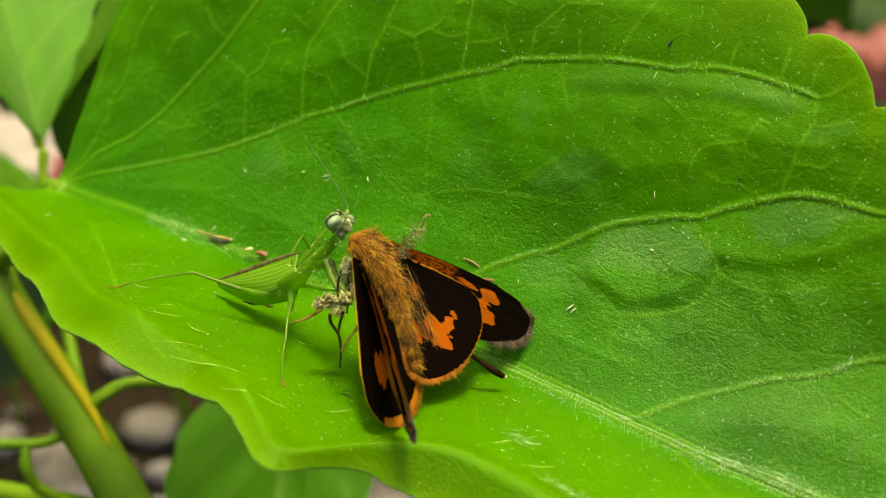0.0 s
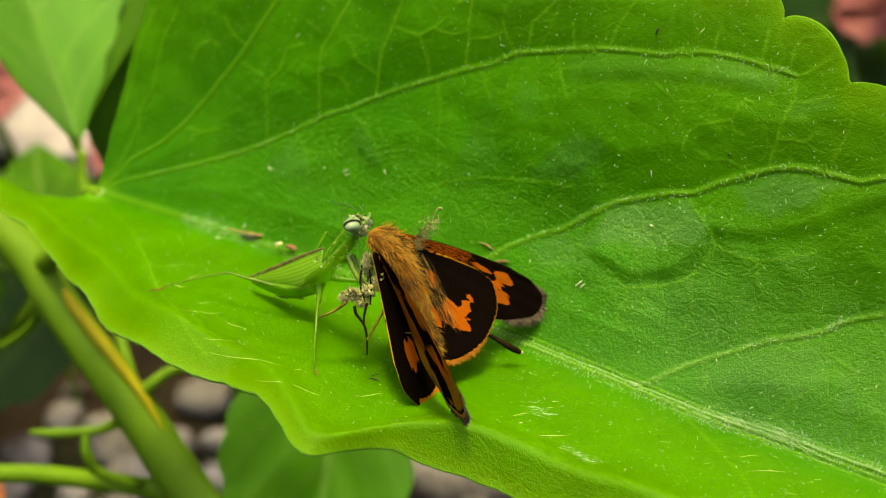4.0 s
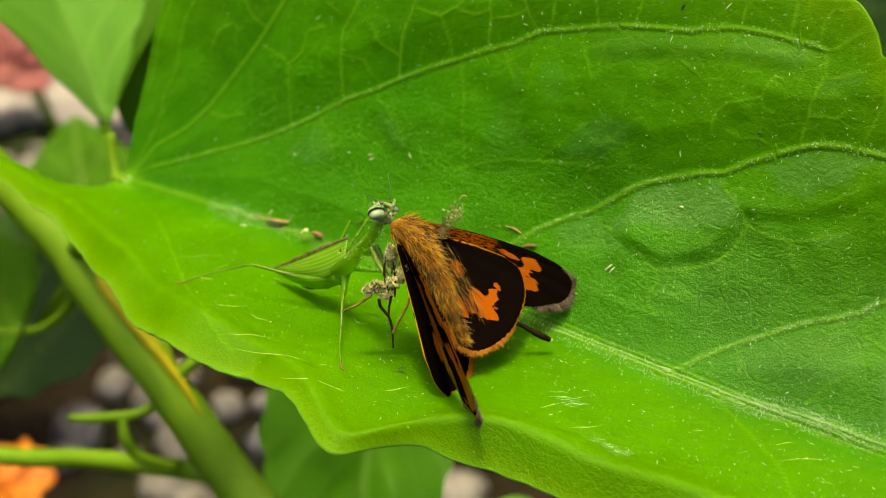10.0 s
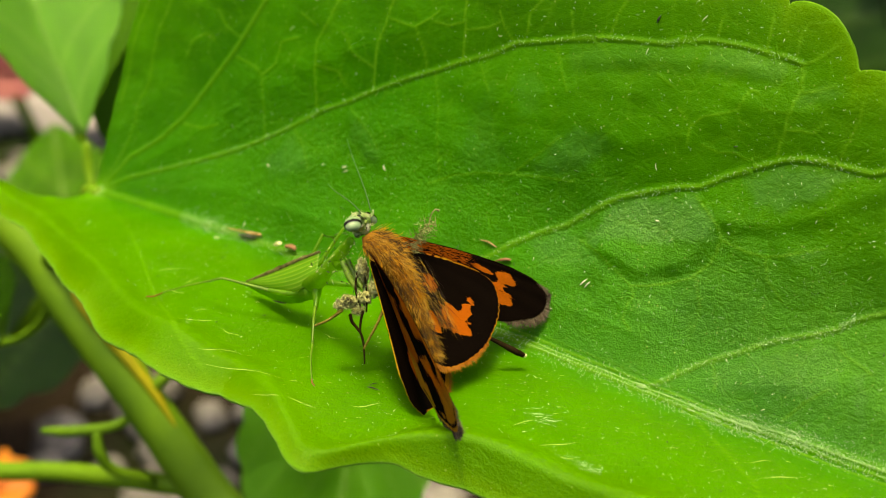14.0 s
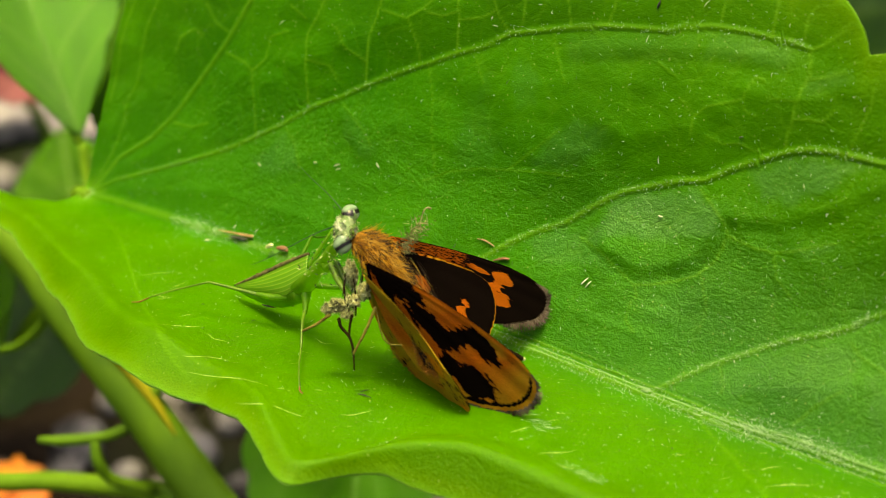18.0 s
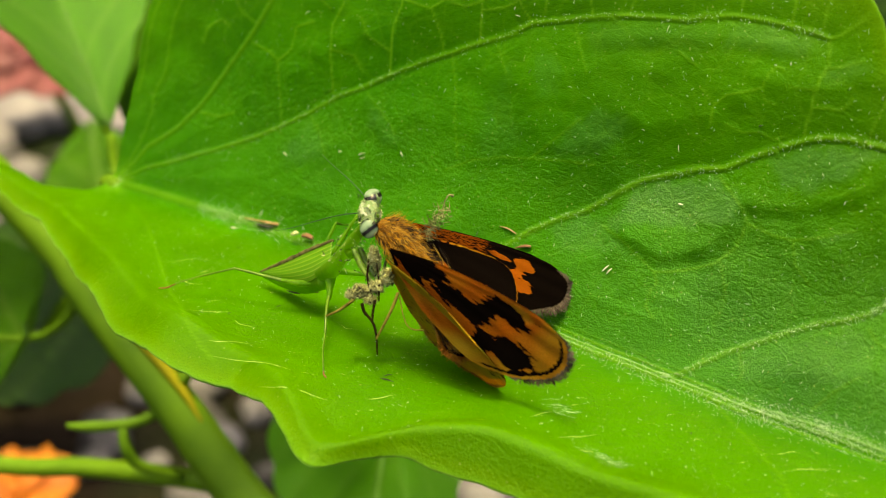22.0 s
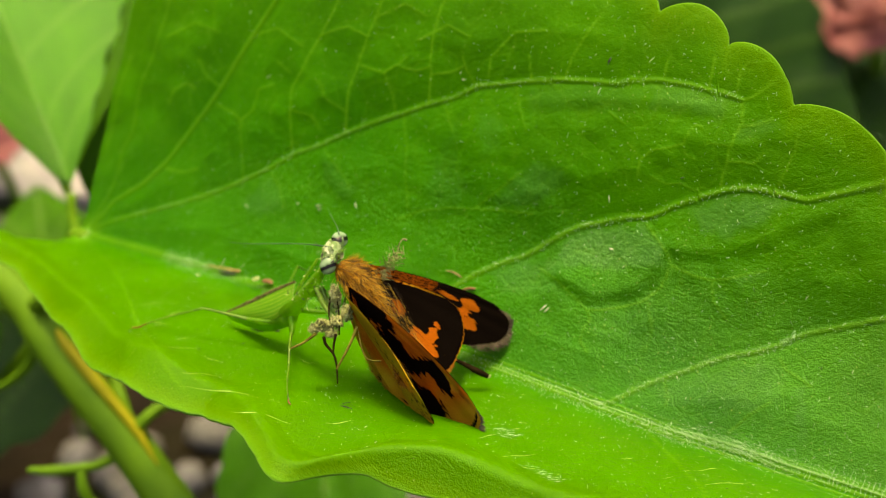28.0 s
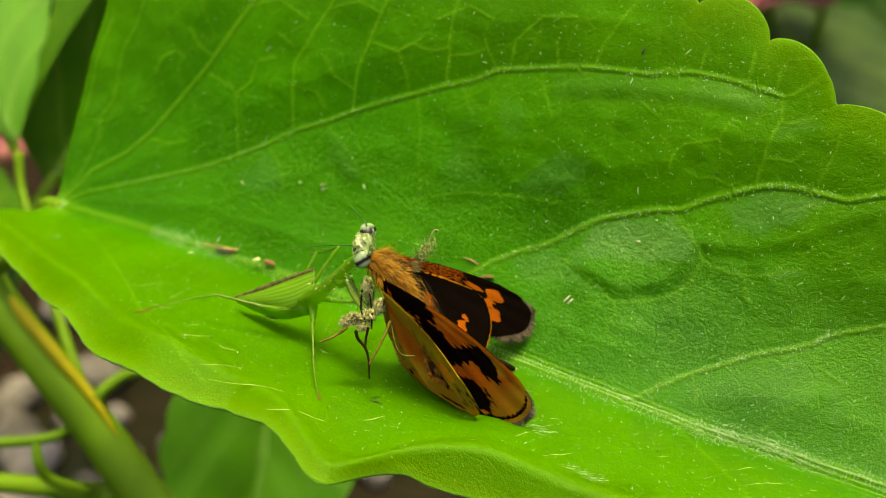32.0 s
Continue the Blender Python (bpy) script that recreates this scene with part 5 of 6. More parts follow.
    for ctrl, r, mat in (
        (((-7.0, -7.7, 1.6), (-7.9, -7.9, 1.1), (-8.75, -8.0, 0.8)), (0.16, 0.12, 0.09), TAN_LEG),
        (((-6.5, -8.0, 1.5), (-6.4, -8.3, 1.1), (-5.97, -8.71, 0.56), (-5.85, -9.3, -0.1), (-5.9, -9.95, -0.85)), (0.16, 0.13, 0.12, 0.09, 0.06), DARK_LEG),
        (((-5.7, -7.9, 1.6), (-5.9, -8.3, 1.1), (-6.0, -8.7, 0.65)), (0.12, 0.11, 0.09), DARK_LEG),
        (((-4.3, -7.8, 1.9), (-4.9, -8.6, 1.1), (-5.82, -9.58, 0.1)), (0.15, 0.12, 0.09), TAN_LEG),
        (((-4.25, -7.9, 1.7), (-4.1, -8.8, 0.8), (-3.75, -9.25, 0.35), (-2.99, -9.36, 0.22)), (0.06, 0.06, 0.06, 0.08), TAN_LEG),
        (((0.9, -7.0, -2.0), (1.9, -6.8, -2.9), (3.0, -6.9, -3.8), (3.65, -6.95, -4.3)), (0.07, 0.10, 0.17, 0.13), DARK_LEG),
    ):
        club = ctrl[0][0] > 0
        mesh_part("antenna" if club else "leg", tube_data(ctrl, [q * (1.3 if club else 0.72) for q in r], 18, 8, lumps=0.25, seed=r[0] * 9), mat, ob, MOTH_AT)
    mesh_part("claw", ball_data((3.72, -6.95, -4.33), (0.14, 0.12, 0.12), lumps=0.2), PALE_FUZZ, ob, MOTH_AT)
    # a torn tuft of scales on the far shoulder
    roots, ways, lens = [], [], []
    for _ in range(300):
        f = rnd.random()
        roots.append(vec((-2.5, -4.3, 3.1)) * (1 - f) + vec((-1.3, -3.1, 4.0)) * f + vec((rnd.gauss(0, 0.28), rnd.gauss(0, 0.2), rnd.gauss(0, 0.28))))
        ways.append(vec((rnd.gauss(0, 0.8), rnd.gauss(-0.2, 0.6), rnd.gauss(0.3, 0.8))))
        lens.append(rnd.uniform(0.2, 0.5))
    tuft = mesh_part("tuft", hair_data(roots, ways, lens, 0.055), TUFT, ob, MOTH_AT, "torn pale tuft", smooth=False)
    mesh_part("stalk", tube_data(((-1.5, -3.2, 3.6), (-1.3, -2.8, 4.2), (-1.0, -2.5, 4.5), (-0.75, -2.5, 4.4)), (0.045, 0.04, 0.05, 0.09), 12, 6, lumps=0.4), TUFT, tuft, MOTH_AT)
    return ob, fore, hind


# time, hinge, tip, turn about the span
A_HINGE, B_HINGE, HB_HINGE = (-4.9, -5.7, 4.2), (-4.6, -6.5, 4.4), (-4.75, -7.1, 4.1)
FORE_ROWS = (
    (0, A_HINGE, (-1.87, -16.78, 2.98), 101),
    (1, A_HINGE, (1.08, -14.14, -1.11), 121),
    (1.5, A_HINGE, (-0.74, -16.42, 2.74), 115),
    (2, A_HINGE, (1.02, -13.93, -1.29), 121),
    (3, A_HINGE, (0.07, -15.89, 1.81), 119),
    (3.5, A_HINGE, (0.07, -15.89, 1.81), 111),
    (5.5, A_HINGE, (-0.93, -15.30, -1.05), 111),
    (6, A_HINGE, (-0.93, -15.30, -1.05), 111),
    (7, A_HINGE, (0.07, -15.86, 1.15), 116),
    (8, A_HINGE, (0.03, -15.78, 0.83), 113),
    (9, A_HINGE, (-1.11, -16.57, 2.00), 104),
    (10, A_HINGE, (-0.94, -16.27, 0.93), 107),
    (11, (-4.77, -6.06, 4.29), (1.24, -13.25, -2.61), 115),
    (11.6, (-4.77, -6.06, 4.29), (1.08, -13.11, -3.02), 119),
    (12, (-4.77, -6.06, 4.29), (1.24, -13.41, -2.67), 115),
    (12.5, A_HINGE, (0.34, -14.66, -1.66), 111),
    (13, A_HINGE, (0.36, -13.93, -2.48), 123),
    (14, (-4.87, -5.75, 4.2), (-0.35, -16.28, 1.35), 113),
    (14.4, (-4.85, -5.79, 4.2), (0.71, -13.92, -2.32), 121),
    (14.6, (-4.85, -5.79, 4.2), (0.71, -13.92, -2.32), 112),
    (16.5, B_HINGE, (5.24, -12.25, -0.58), 150),
    (17, B_HINGE, (5.24, -12.25, -0.58), 150),
    (18, B_HINGE, (4.60, -11.95, -1.65), 150),
    (19, B_HINGE, (5.03, -12.02, -1.21), 150),
    (20, B_HINGE, (5.68, -12.67, 1.10), 150),
    (21, B_HINGE, (5.15, -12.33, -0.66), 150),
    (22, B_HINGE, (5.48, -13.12, 1.38), 150),
    (23, B_HINGE, (4.98, -12.25, -0.60), 150),
    (23.6, B_HINGE, (3.47, -12.26, -2.42), 134),
    (24, B_HINGE, (1.28, -16.24, 2.88), 118),
    (24.3, B_HINGE, (4.10, -12.26, -1.25), 123),
    (25, B_HINGE, (4.16, -12.85, -1.36), 139),
    (25.5, B_HINGE, (4.16, -12.85, -1.36), 139),
    (27.5, B_HINGE, (3.06, -12.57, -2.78), 137),
    (28, B_HINGE, (3.06, -12.57, -2.78), 137),
    (29, B_HINGE, (3.27, -12.69, -2.54), 139),
    (30, B_HINGE, (3.74, -12.51, -2.39), 143),
    (31, B_HINGE, (3.75, -12.60, -2.41), 144),
    (32, B_HINGE, (4.23, -12.48, -2.03), 146),
)
HIND_ROWS = (
    (0, (-5.25, -5.7, 4), (-3.91, -14.04, -0.73), 54),
    (1, (-5.25, -5.7, 4), (-2.66, -12.34, -2.58), 58),
    (1.5, (-5.25, -5.7, 4), (-3.02, -12.80, -2.24), 54),
    (2, (-5.25, -5.7, 4), (-2.75, -12.58, -2.39), 58),
    (3, (-5.25, -5.7, 4), (-3.34, -13.23, -1.87), 56),
    (3.5, (-5.25, -5.7, 4), (-3.34, -13.23, -1.87), 56),
    (5.5, (-5.25, -5.7, 4), (-3.62, -12.96, -2.38), 54),
    (6, (-5.25, -5.7, 4), (-3.62, -12.96, -2.38), 54),
    (7, (-5.25, -5.7, 4), (-3.17, -13.32, -1.83), 56),
    (8, (-5.25, -5.7, 4), (-3.31, -13.27, -1.98), 56),
    (9, (-5.25, -5.7, 4), (-3.56, -13.09, -2.30), 54),
    (10, (-5.2, -5.77, 3.97), (-3.10, -13.04, -2.25), 60),
    (11, (-5.15, -5.83, 3.93), (-1.98, -12.83, -2.05), 88),
    (11.6, (-5.12, -5.87, 3.91), (-1.94, -12.48, -2.43), 92),
    (12, (-5.1, -5.9, 3.9), (-1.79, -12.63, -2.21), 88),
    (12.5, (-5.1, -5.9, 3.9), (-3.05, -12.93, -2.41), 68),
    (13, (-5.1, -5.9, 3.9), (-3.02, -12.91, -2.41), 64),
    (14, (-5.1, -5.9, 3.9), (-2.90, -13.10, -2.12), 60),
    (14.4, (-5.1, -5.9, 3.9), (-3.31, -13.82, -1.28), 62),
    (14.6, (-5.1, -5.9, 3.9), (-3.31, -13.82, -1.28), 62),
    (16.5, HB_HINGE, (2.04, -12.14, -2.25), 116),
    (17, HB_HINGE, (2.04, -12.14, -2.25), 116),
    (18, HB_HINGE, (1.16, -12.61, -2.72), 116),
    (19, HB_HINGE, (1.87, -12.19, -2.39), 116),
    (20, HB_HINGE, (2.24, -11.99, -2.16), 116),
    (21, HB_HINGE, (2.19, -12.11, -2.12), 116),
    (22, HB_HINGE, (2.12, -12.44, -1.92), 116),
    (23, HB_HINGE, (1.69, -12.50, -2.32), 116),
    (23.6, HB_HINGE, (0.57, -12.74, -2.85), 109),
    (24, HB_HINGE, (0.73, -12.71, -2.55), 104),
    (24.3, HB_HINGE, (1.44, -12.47, -2.28), 108),
    (25, HB_HINGE, (1.42, -12.54, -2.43), 113),
    (25.5, HB_HINGE, (1.42, -12.54, -2.43), 113),
    (27.5, HB_HINGE, (0.54, -12.78, -2.91), 113),
    (28, HB_HINGE, (0.54, -12.78, -2.91), 113),
    (29, HB_HINGE, (0.48, -12.84, -2.95), 113),
    (30, HB_HINGE, (0.99, -12.60, -2.78), 114),
    (31, HB_HINGE, (0.85, -12.79, -2.79), 115),
    (32, HB_HINGE, (1.42, -12.64, -2.47), 116),
)
butterfly_thing, near_forewing, near_hindwing = butterfly()

# ---- the small green mantis that holds it ----
MANTIS_AT = vec((-9.4, -9.6, -2.9))


def mantis_green(name, dark, light, see=0.45):
    m = plain(name, dark, light, 700.0, 0.38, 0.25, 0.00005, see)
    return m


SKIN = mantis_green("mantis_skin", (0.12, 0.34, 0.008), (0.23, 0.49, 0.02), 0.62)
glassy(SKIN, 0.30)
LIMB = mantis_green("mantis_limb", (0.05, 0.14, 0.008), (0.15, 0.29, 0.02), 0.3)
SPINE_BLACK = plain("black_spine", (0.008, 0.008, 0.006), (0.03, 0.03, 0.02), 900.0, 0.5)
SPECK_BROWN = plain("speckled_brown", (0.03, 0.03, 0.010), (0.15, 0.14, 0.05), 2600.0, 0.7, spec=0.1)
RED_FOOT = plain("reddish_foot", (0.14, 0.05, 0.01), (0.26, 0.11, 0.02), 1500.0, 0.6)
ANTENNA = plain("dark_green_antenna", (0.006, 0.035, 0.012), (0.015, 0.07, 0.02), 900.0, 0.45)


def pad_material():
    """A folded wing pad: clear green with pale raised veins."""
    m, n, l, p = material("wing_pad")
    uv = n.new("ShaderNodeUVMap")
    uv.uv_map = "leaf"
    sep = n.new("ShaderNodeSeparateXYZ")
    l.new(uv.outputs[0], sep.inputs[0])
    wave = calc(n, l, 'SINE', calc(n, l, 'MULTIPLY', sep.outputs["Y"], 46.0))
    lines = ramp(n, l, wave, [(0.55, (0, 0, 0)), (0.95, (1, 1, 1))])
    base = mix(n, l, noise_node(n, l, 3.0, 3.0, 0.5, uv.outputs[0]), (0.10, 0.29, 0.008), (0.18, 0.41, 0.02))
    col = mix(n, l, calc(n, l, 'MULTIPLY', lines, 0.62), base, (0.38, 0.54, 0.08))
    l.new(col, p.inputs["Base Color"])
    p.inputs["Roughness"].default_value = 0.35
    nor = bump(n, l, wave, 0.2, 0.00005)
    l.new(nor, p.inputs["Normal"])
    see_through(n, l, p, col, nor, 0.4)
    return m


def eye_material():
    m, n, l, p = material("banded_eye")
    co = object_coords(n)
    w = n.new("ShaderNodeTexWave")
    w.bands_direction = 'DIAGONAL'
    w.inputs["Scale"].default_value, w.inputs["Distortion"].default_value, w.inputs["Detail"].default_value = 560.0, 5.0, 3.0
    l.new(co, w.inputs["Vector"])
    col = ramp(n, l, w.outputs["Fac"], [(0.18, (0.010, 0.010, 0.011)), (0.30, (0.06, 0.10, 0.05)), (0.90, (0.17, 0.27, 0.15))])
    l.new(col, p.inputs["Base Color"])
    p.inputs["Roughness"].default_value = 0.25
    p.inputs["Specular IOR Level"].default_value = 0.28
    return m


def face_material():
    m, n, l, p = material("scaly_head")
    co = object_coords(n)
    v = n.new("ShaderNodeTexVoronoi")
    v.inputs["Scale"].default_value = 3600.0
    l.new(co, v.inputs["Vector"])
    col = ramp(n, l, v.outputs["Color"], [(0.22, (0.006, 0.012, 0.006)), (0.36, (0.06, 0.14, 0.02)), (0.58, (0.17, 0.27, 0.09)), (0.85, (0.42, 0.46, 0.34))])
    l.new(col, p.inputs["Base Color"])
    p.inputs["Roughness"].default_value = 0.45
    l.new(bump(n, l, v.outputs["Distance"], 0.8, 0.00008), p.inputs["Normal"])
    return m


EYE, HEAD_SKIN, PAD = eye_material(), face_material(), glassy(pad_material(), 0.36)


def wing_pad(ob, top, bottom, bulge, label):
    n, k = 40, 18
    t, b = curve_points(top, n), curve_points(bottom, n)
    v = np.linspace(0, 1, k)
    p = t[:, None, :] * (1 - v)[None, :, None] + b[:, None, :] * v[None, :, None]
    p = p - AWAY * (bulge * np.sin(np.pi * v)[None, :] * np.sin(np.pi * np.linspace(0.06, 0.97, n))[:, None])[..., None]
    uv = np.stack(np.meshgrid(np.linspace(0, 1, n), v, indexing="ij"), -1)
    me = grid_mesh("wing_pad", (p - MANTIS_AT) * MM, uv, {}, flip=False)
    me.materials.append(PAD)
    pad = new("wing_pad", me)
    pad.parent = ob
    pad["label"] = label
    th = pad.modifiers.new("thickness", 'SOLIDIFY')
    th.thickness, th.offset = 0.00005, 0.0
    mesh_part("wing_edge", tube_data(top, (0.10, 0.17, 0.17, 0.06), 24, 8, lumps=0.45), SPECK_BROWN, pad, MANTIS_AT, "speckled brown edge")


def spines(line, radius, count, length, seed):
    rnd = random.Random(seed)
    pts = curve_points(line, 40)
    roots = [pts[rnd.randrange(3, 38)] + vec((rnd.gauss(0, 1), rnd.gauss(0, 1), rnd.gauss(0, 1))) * radius * 0.6 for _ in range(count)]
    return hair_data(roots, [vec((rnd.gauss(0, 1), rnd.gauss(-0.6, 1), rnd.gauss(0, 1))) for _ in roots], [length * rnd.uniform(0.6, 1.2) for _ in roots], 0.07)


def mantis():
    ob = thing("mantis", MANTIS_AT, "small translucent green mantis standing on the leaf gripping the butterfly", "mantis")
    at = MANTIS_AT
    body = mesh_part("abdomen", tube_data(((-14.5, 1.7, -4.3), (-13.0, 0.6, -3.9), (-11.3, -0.9, -3.0), (-9.6, -2.1, -1.7)), (0.12, 0.42, 0.62, 0.58), 30, 14), SKIN, ob, at)
    mesh_part("belly_mark", tube_data(((-12.7, -0.35, -3.9), (-12.2, -0.75, -3.75), (-11.7, -1.1, -3.6)), (0.03, 0.07, 0.03), 8, 6), SPINE_BLACK, body, at)
    chest = mesh_part("thorax", tube_data(((-10.0, -1.7, -1.6), (-9.1, -2.3, -0.7), (-8.3, -2.9, 0.6), (-7.4, -3.5, 2.1), (-6.7, -4.0, 3.3), (-6.2, -4.2, 4.1)), (0.48, 0.58, 0.46, 0.40, 0.35, 0.26), 34, 16, lumps=0.08), SKIN, ob, at)
    mesh_part("bristles", spines(((-8.3, -3.0, 0.8), (-7.4, -3.7, 2.2), (-6.3, -4.6, 3.6)), 0.75, 70, 0.22, 3), SPINE_BLACK, chest, at, smooth=False)
    rnd = random.Random(9)
    roots = [vec((-8.6, -2.6, 0.2)) + (vec((-6.2, -4.4, 4.0)) - vec((-8.6, -2.6, 0.2))) * rnd.random() + vec((rnd.gauss(0, 0.35), rnd.gauss(-0.1, 0.3), rnd.gauss(0, 0.35))) for _ in range(120)]
    mesh_part("scale_flecks", hair_data(roots, [vec((rnd.gauss(0, 1), rnd.gauss(0, 1), rnd.gauss(0, 1))) for _ in roots], [rnd.uniform(0.1, 0.25) for _ in roots], 0.08), PALE_FUZZ, chest, at, "stray pale scales", smooth=False, kind="stuff")
    wing_pad(ob, ((-8.9, -0.6, 0.2), (-10.6, 0.1, -1.0), (-12.6, 0.9, -2.5), (-14.7, 1.95, -4.1)), ((-9.1, -2.5, -0.4), (-10.8, -1.9, -1.9), (-12.7, -0.3, -3.2), (-14.6, 1.8, -4.25)), 0.45, "green wing pad with fine pale veins")
    # raptorial forelegs round the prey
    for off in (vec((0, 0, 0)), AWAY * 1.1 + vec((0.2, 0, 0))):
        leg = mesh_part("foreleg", tube_data([vec(p) + off for p in ((-7.5, -3.7, 2.0), (-7.2, -4.4, 2.2), (-6.8, -5.0, 3.0))], (0.22, 0.25, 0.18), 14, 12), SKIN, ob, at)
        femur = [vec(p) + off for p in ((-6.85, -5.0, 3.1), (-6.5, -5.7, 2.5), (-6.0, -6.5, 2.0), (-5.7, -7.0, 1.8))]
        mesh_part("femur", tube_data(femur, (0.16, 0.19, 0.15, 0.10), 16, 12), LIMB, leg, at)
        mesh_part("spine_row", spines(femur, 0.3, 26, 0.26, 5), SPINE_BLACK, leg, at, smooth=False)
        mesh_part("tibia", tube_data([vec(p) + off for p in ((-5.7, -7.0, 1.8), (-5.5, -6.2, 2.2), (-5.3, -5.6, 2.6))], (0.12, 0.11, 0.06), 10, 8), LIMB, leg, at)
    # walking legs
    legs = (
        (((-9.2, -2.5, -1.2), (-9.25, -3.2, -1.5), (-9.3, -3.9, -1.7)), (0.42, 0.26, 0.17), ((-9.3, -3.8, -1.60), (-9.3, -5.3, -1.3), (-9.35, -6.9, -1.7)), (0.15, 0.12, 0.10), ((-9.35, -6.9, -1.7), (-9.32, -8.8, -1.4), (-9.17, -10.4, -1.37)), (0.10, 0.08, 0.07), ((-9.17, -10.35, -1.36), (-9.15, -10.6, -1.42), (-9.0, -10.8, -1.5))),
        (((-10.0, -2.0, -1.9), (-11.2, -1.7, -2.2), (-12.6, -1.2, -2.2)), (0.30, 0.24, 0.18), ((-12.5, -1.25, -2.2), (-14.2, -0.6, -2.0), (-15.7, -0.1, -1.76)), (0.17, 0.13, 0.10), ((-15.7, -0.1, -1.76), (-18.3, 0.5, -2.7), (-20.3, 1.25, -3.8)), (0.10, 0.08, 0.06), ((-20.2, 1.22, -3.75), (-21.0, 1.5, -4.3), (-21.65, 1.73, -4.5))),
        (((-9.7, -0.5, -0.7), (-9.3, 0.1, -0.2), (-8.75, 0.9, 0.35)), (0.20, 0.15, 0.11), ((-8.75, 0.9, 0.35), (-8.9, 3.0, -1.6), (-9.0, 4.8, -3.2)), (0.10, 0.08, 0.07), ((-9.0, 4.8, -3.2), (-9.1, 6.2, -4.4), (-9.2, 7.3, -5.4)), (0.07, 0.06, 0.05), ((-9.2, 7.2, -5.35), (-9.25, 7.7, -5.9), (-9.6, 8.2, -6.3))),
        (((-8.6, -2.3, -0.9), (-7.6, -2.3, -1.2), (-6.6, -2.4, -1.3)), (0.24, 0.20, 0.15), ((-6.7, -2.4, -1.3), (-5.6, -1.6, -2.4), (-4.6, -0.8, -3.4)), (0.12, 0.10, 0.08), ((-4.6, -0.8, -3.4), (-3.9, -0.2, -4.3), (-3.3, 0.3, -5.2)), (0.08, 0.06, 0.05), ((-3.4, 0.25, -5.1), (-3.1, 0.5, -5.5), (-2.8, 0.8, -5.6))),
        (((-9.0, -1.2, -0.4), (-8.0, -0.4, 0.6), (-7.2, 0.3, 1.3)), (0.18, 0.15, 0.10), ((-7.2, 0.3, 1.3), (-7.9, 2.4, -0.9), (-8.6, 4.4, -2.8)), (0.09, 0.08, 0.06), ((-8.6, 4.4, -2.8), (-8.4, 6.2, -4.2), (-8.2, 7.6, -5.4)), (0.06, 0.06, 0.05), ((-8.2, 7.5, -5.35), (-8.1, 8.0, -5.8), (-7.8, 8.4, -6.0))),
    )
    for thigh, r1, shank, r2, shin, r3, foot in legs:
        leg = mesh_part("leg", tube_data(thigh, [q * 0.85 for q in r1], 16, 10), SKIN, ob, at)
        mesh_part("shank", tube_data(shank, [q * 0.75 for q in r2], 14, 8, lumps=0.1), LIMB, leg, at)
        mesh_part("shin", tube_data(shin, [q * 0.65 for q in r3], 14, 8, lumps=0.2), LIMB, leg, at)
        mesh_part("foot", tube_data(foot, (0.04, 0.055, 0.04), 12, 8, lumps=0.3), RED_FOOT, leg, at, "reddish foot")
    return ob


def mantis_head(ob):
    """The head in its own space: x from eye to eye, -y out of the face, z to the crown."""
    core = join(ball_data((0, 0.05, 0), (0.95, 0.66, 0.62), lumps=0.15, seed=4), ball_data((0, -0.35, -0.25), (0.42, 0.34, 0.45), lumps=0.25, seed=5), ball_data((0, 0.05, -0.6), (0.3, 0.3, 0.4), lumps=0.3, seed=6))
    head = mesh_part("head", core, HEAD_SKIN, ob, label="scaly grey-green head")
    for s in (-1, 1):
        tilt = (unit((0.9, 0, -0.35 * s)), vec((0, 1, 0)), unit((0.35 * s, 0, 0.9)))
        mesh_part("eye", ball_data((0.98 * s, -0.06, 0.10), (0.62, 0.54, 0.38), tilt, 18, 24), EYE, head, label="silvery eye with dark bands")
        mesh_part("brow", tube_data(((0.45 * s, -0.42, 0.45), (0.7 * s, -0.4, 0.62), (0.95 * s, -0.25, 0.72)), (0.08, 0.10, 0.05), 8, 6, lumps=0.3), HEAD_SKIN, head)
        mesh_part("antenna_base", ball_data((0.22 * s, -0.48, 0.2), (0.13, 0.13, 0.16)), LIMB, head)
        mesh_part("dark_spot", ball_data((0.2 * s, -0.62, -0.12), (0.07, 0.06, 0.09)), SPINE_BLACK, head)
    rnd = random.Random(12)
    roots, ways = [], []
    for _ in range(230):
        d = unit((rnd.gauss(0, 1), rnd.gauss(0, 1), rnd.gauss(0, 1)))
        roots.append(d * vec((1.0, 0.66, 0.64)))
        ways.append(d + vec((rnd.gauss(0, 0.6), rnd.gauss(0, 0.6), rnd.gauss(0, 0.6))))
    mesh_part("stuck_scales", hair_data(roots, ways, [rnd.uniform(0.10, 0.30) for _ in roots], 0.035), PALE_FUZZ, head, label="stuck pale scales", smooth=False, kind="stuff")
    return head


def head_pose(eye, across, face):
    x = unit(across)
    return frame_matrix(vec(eye) + x * 0.98 - MANTIS_AT, x, -vec(face))


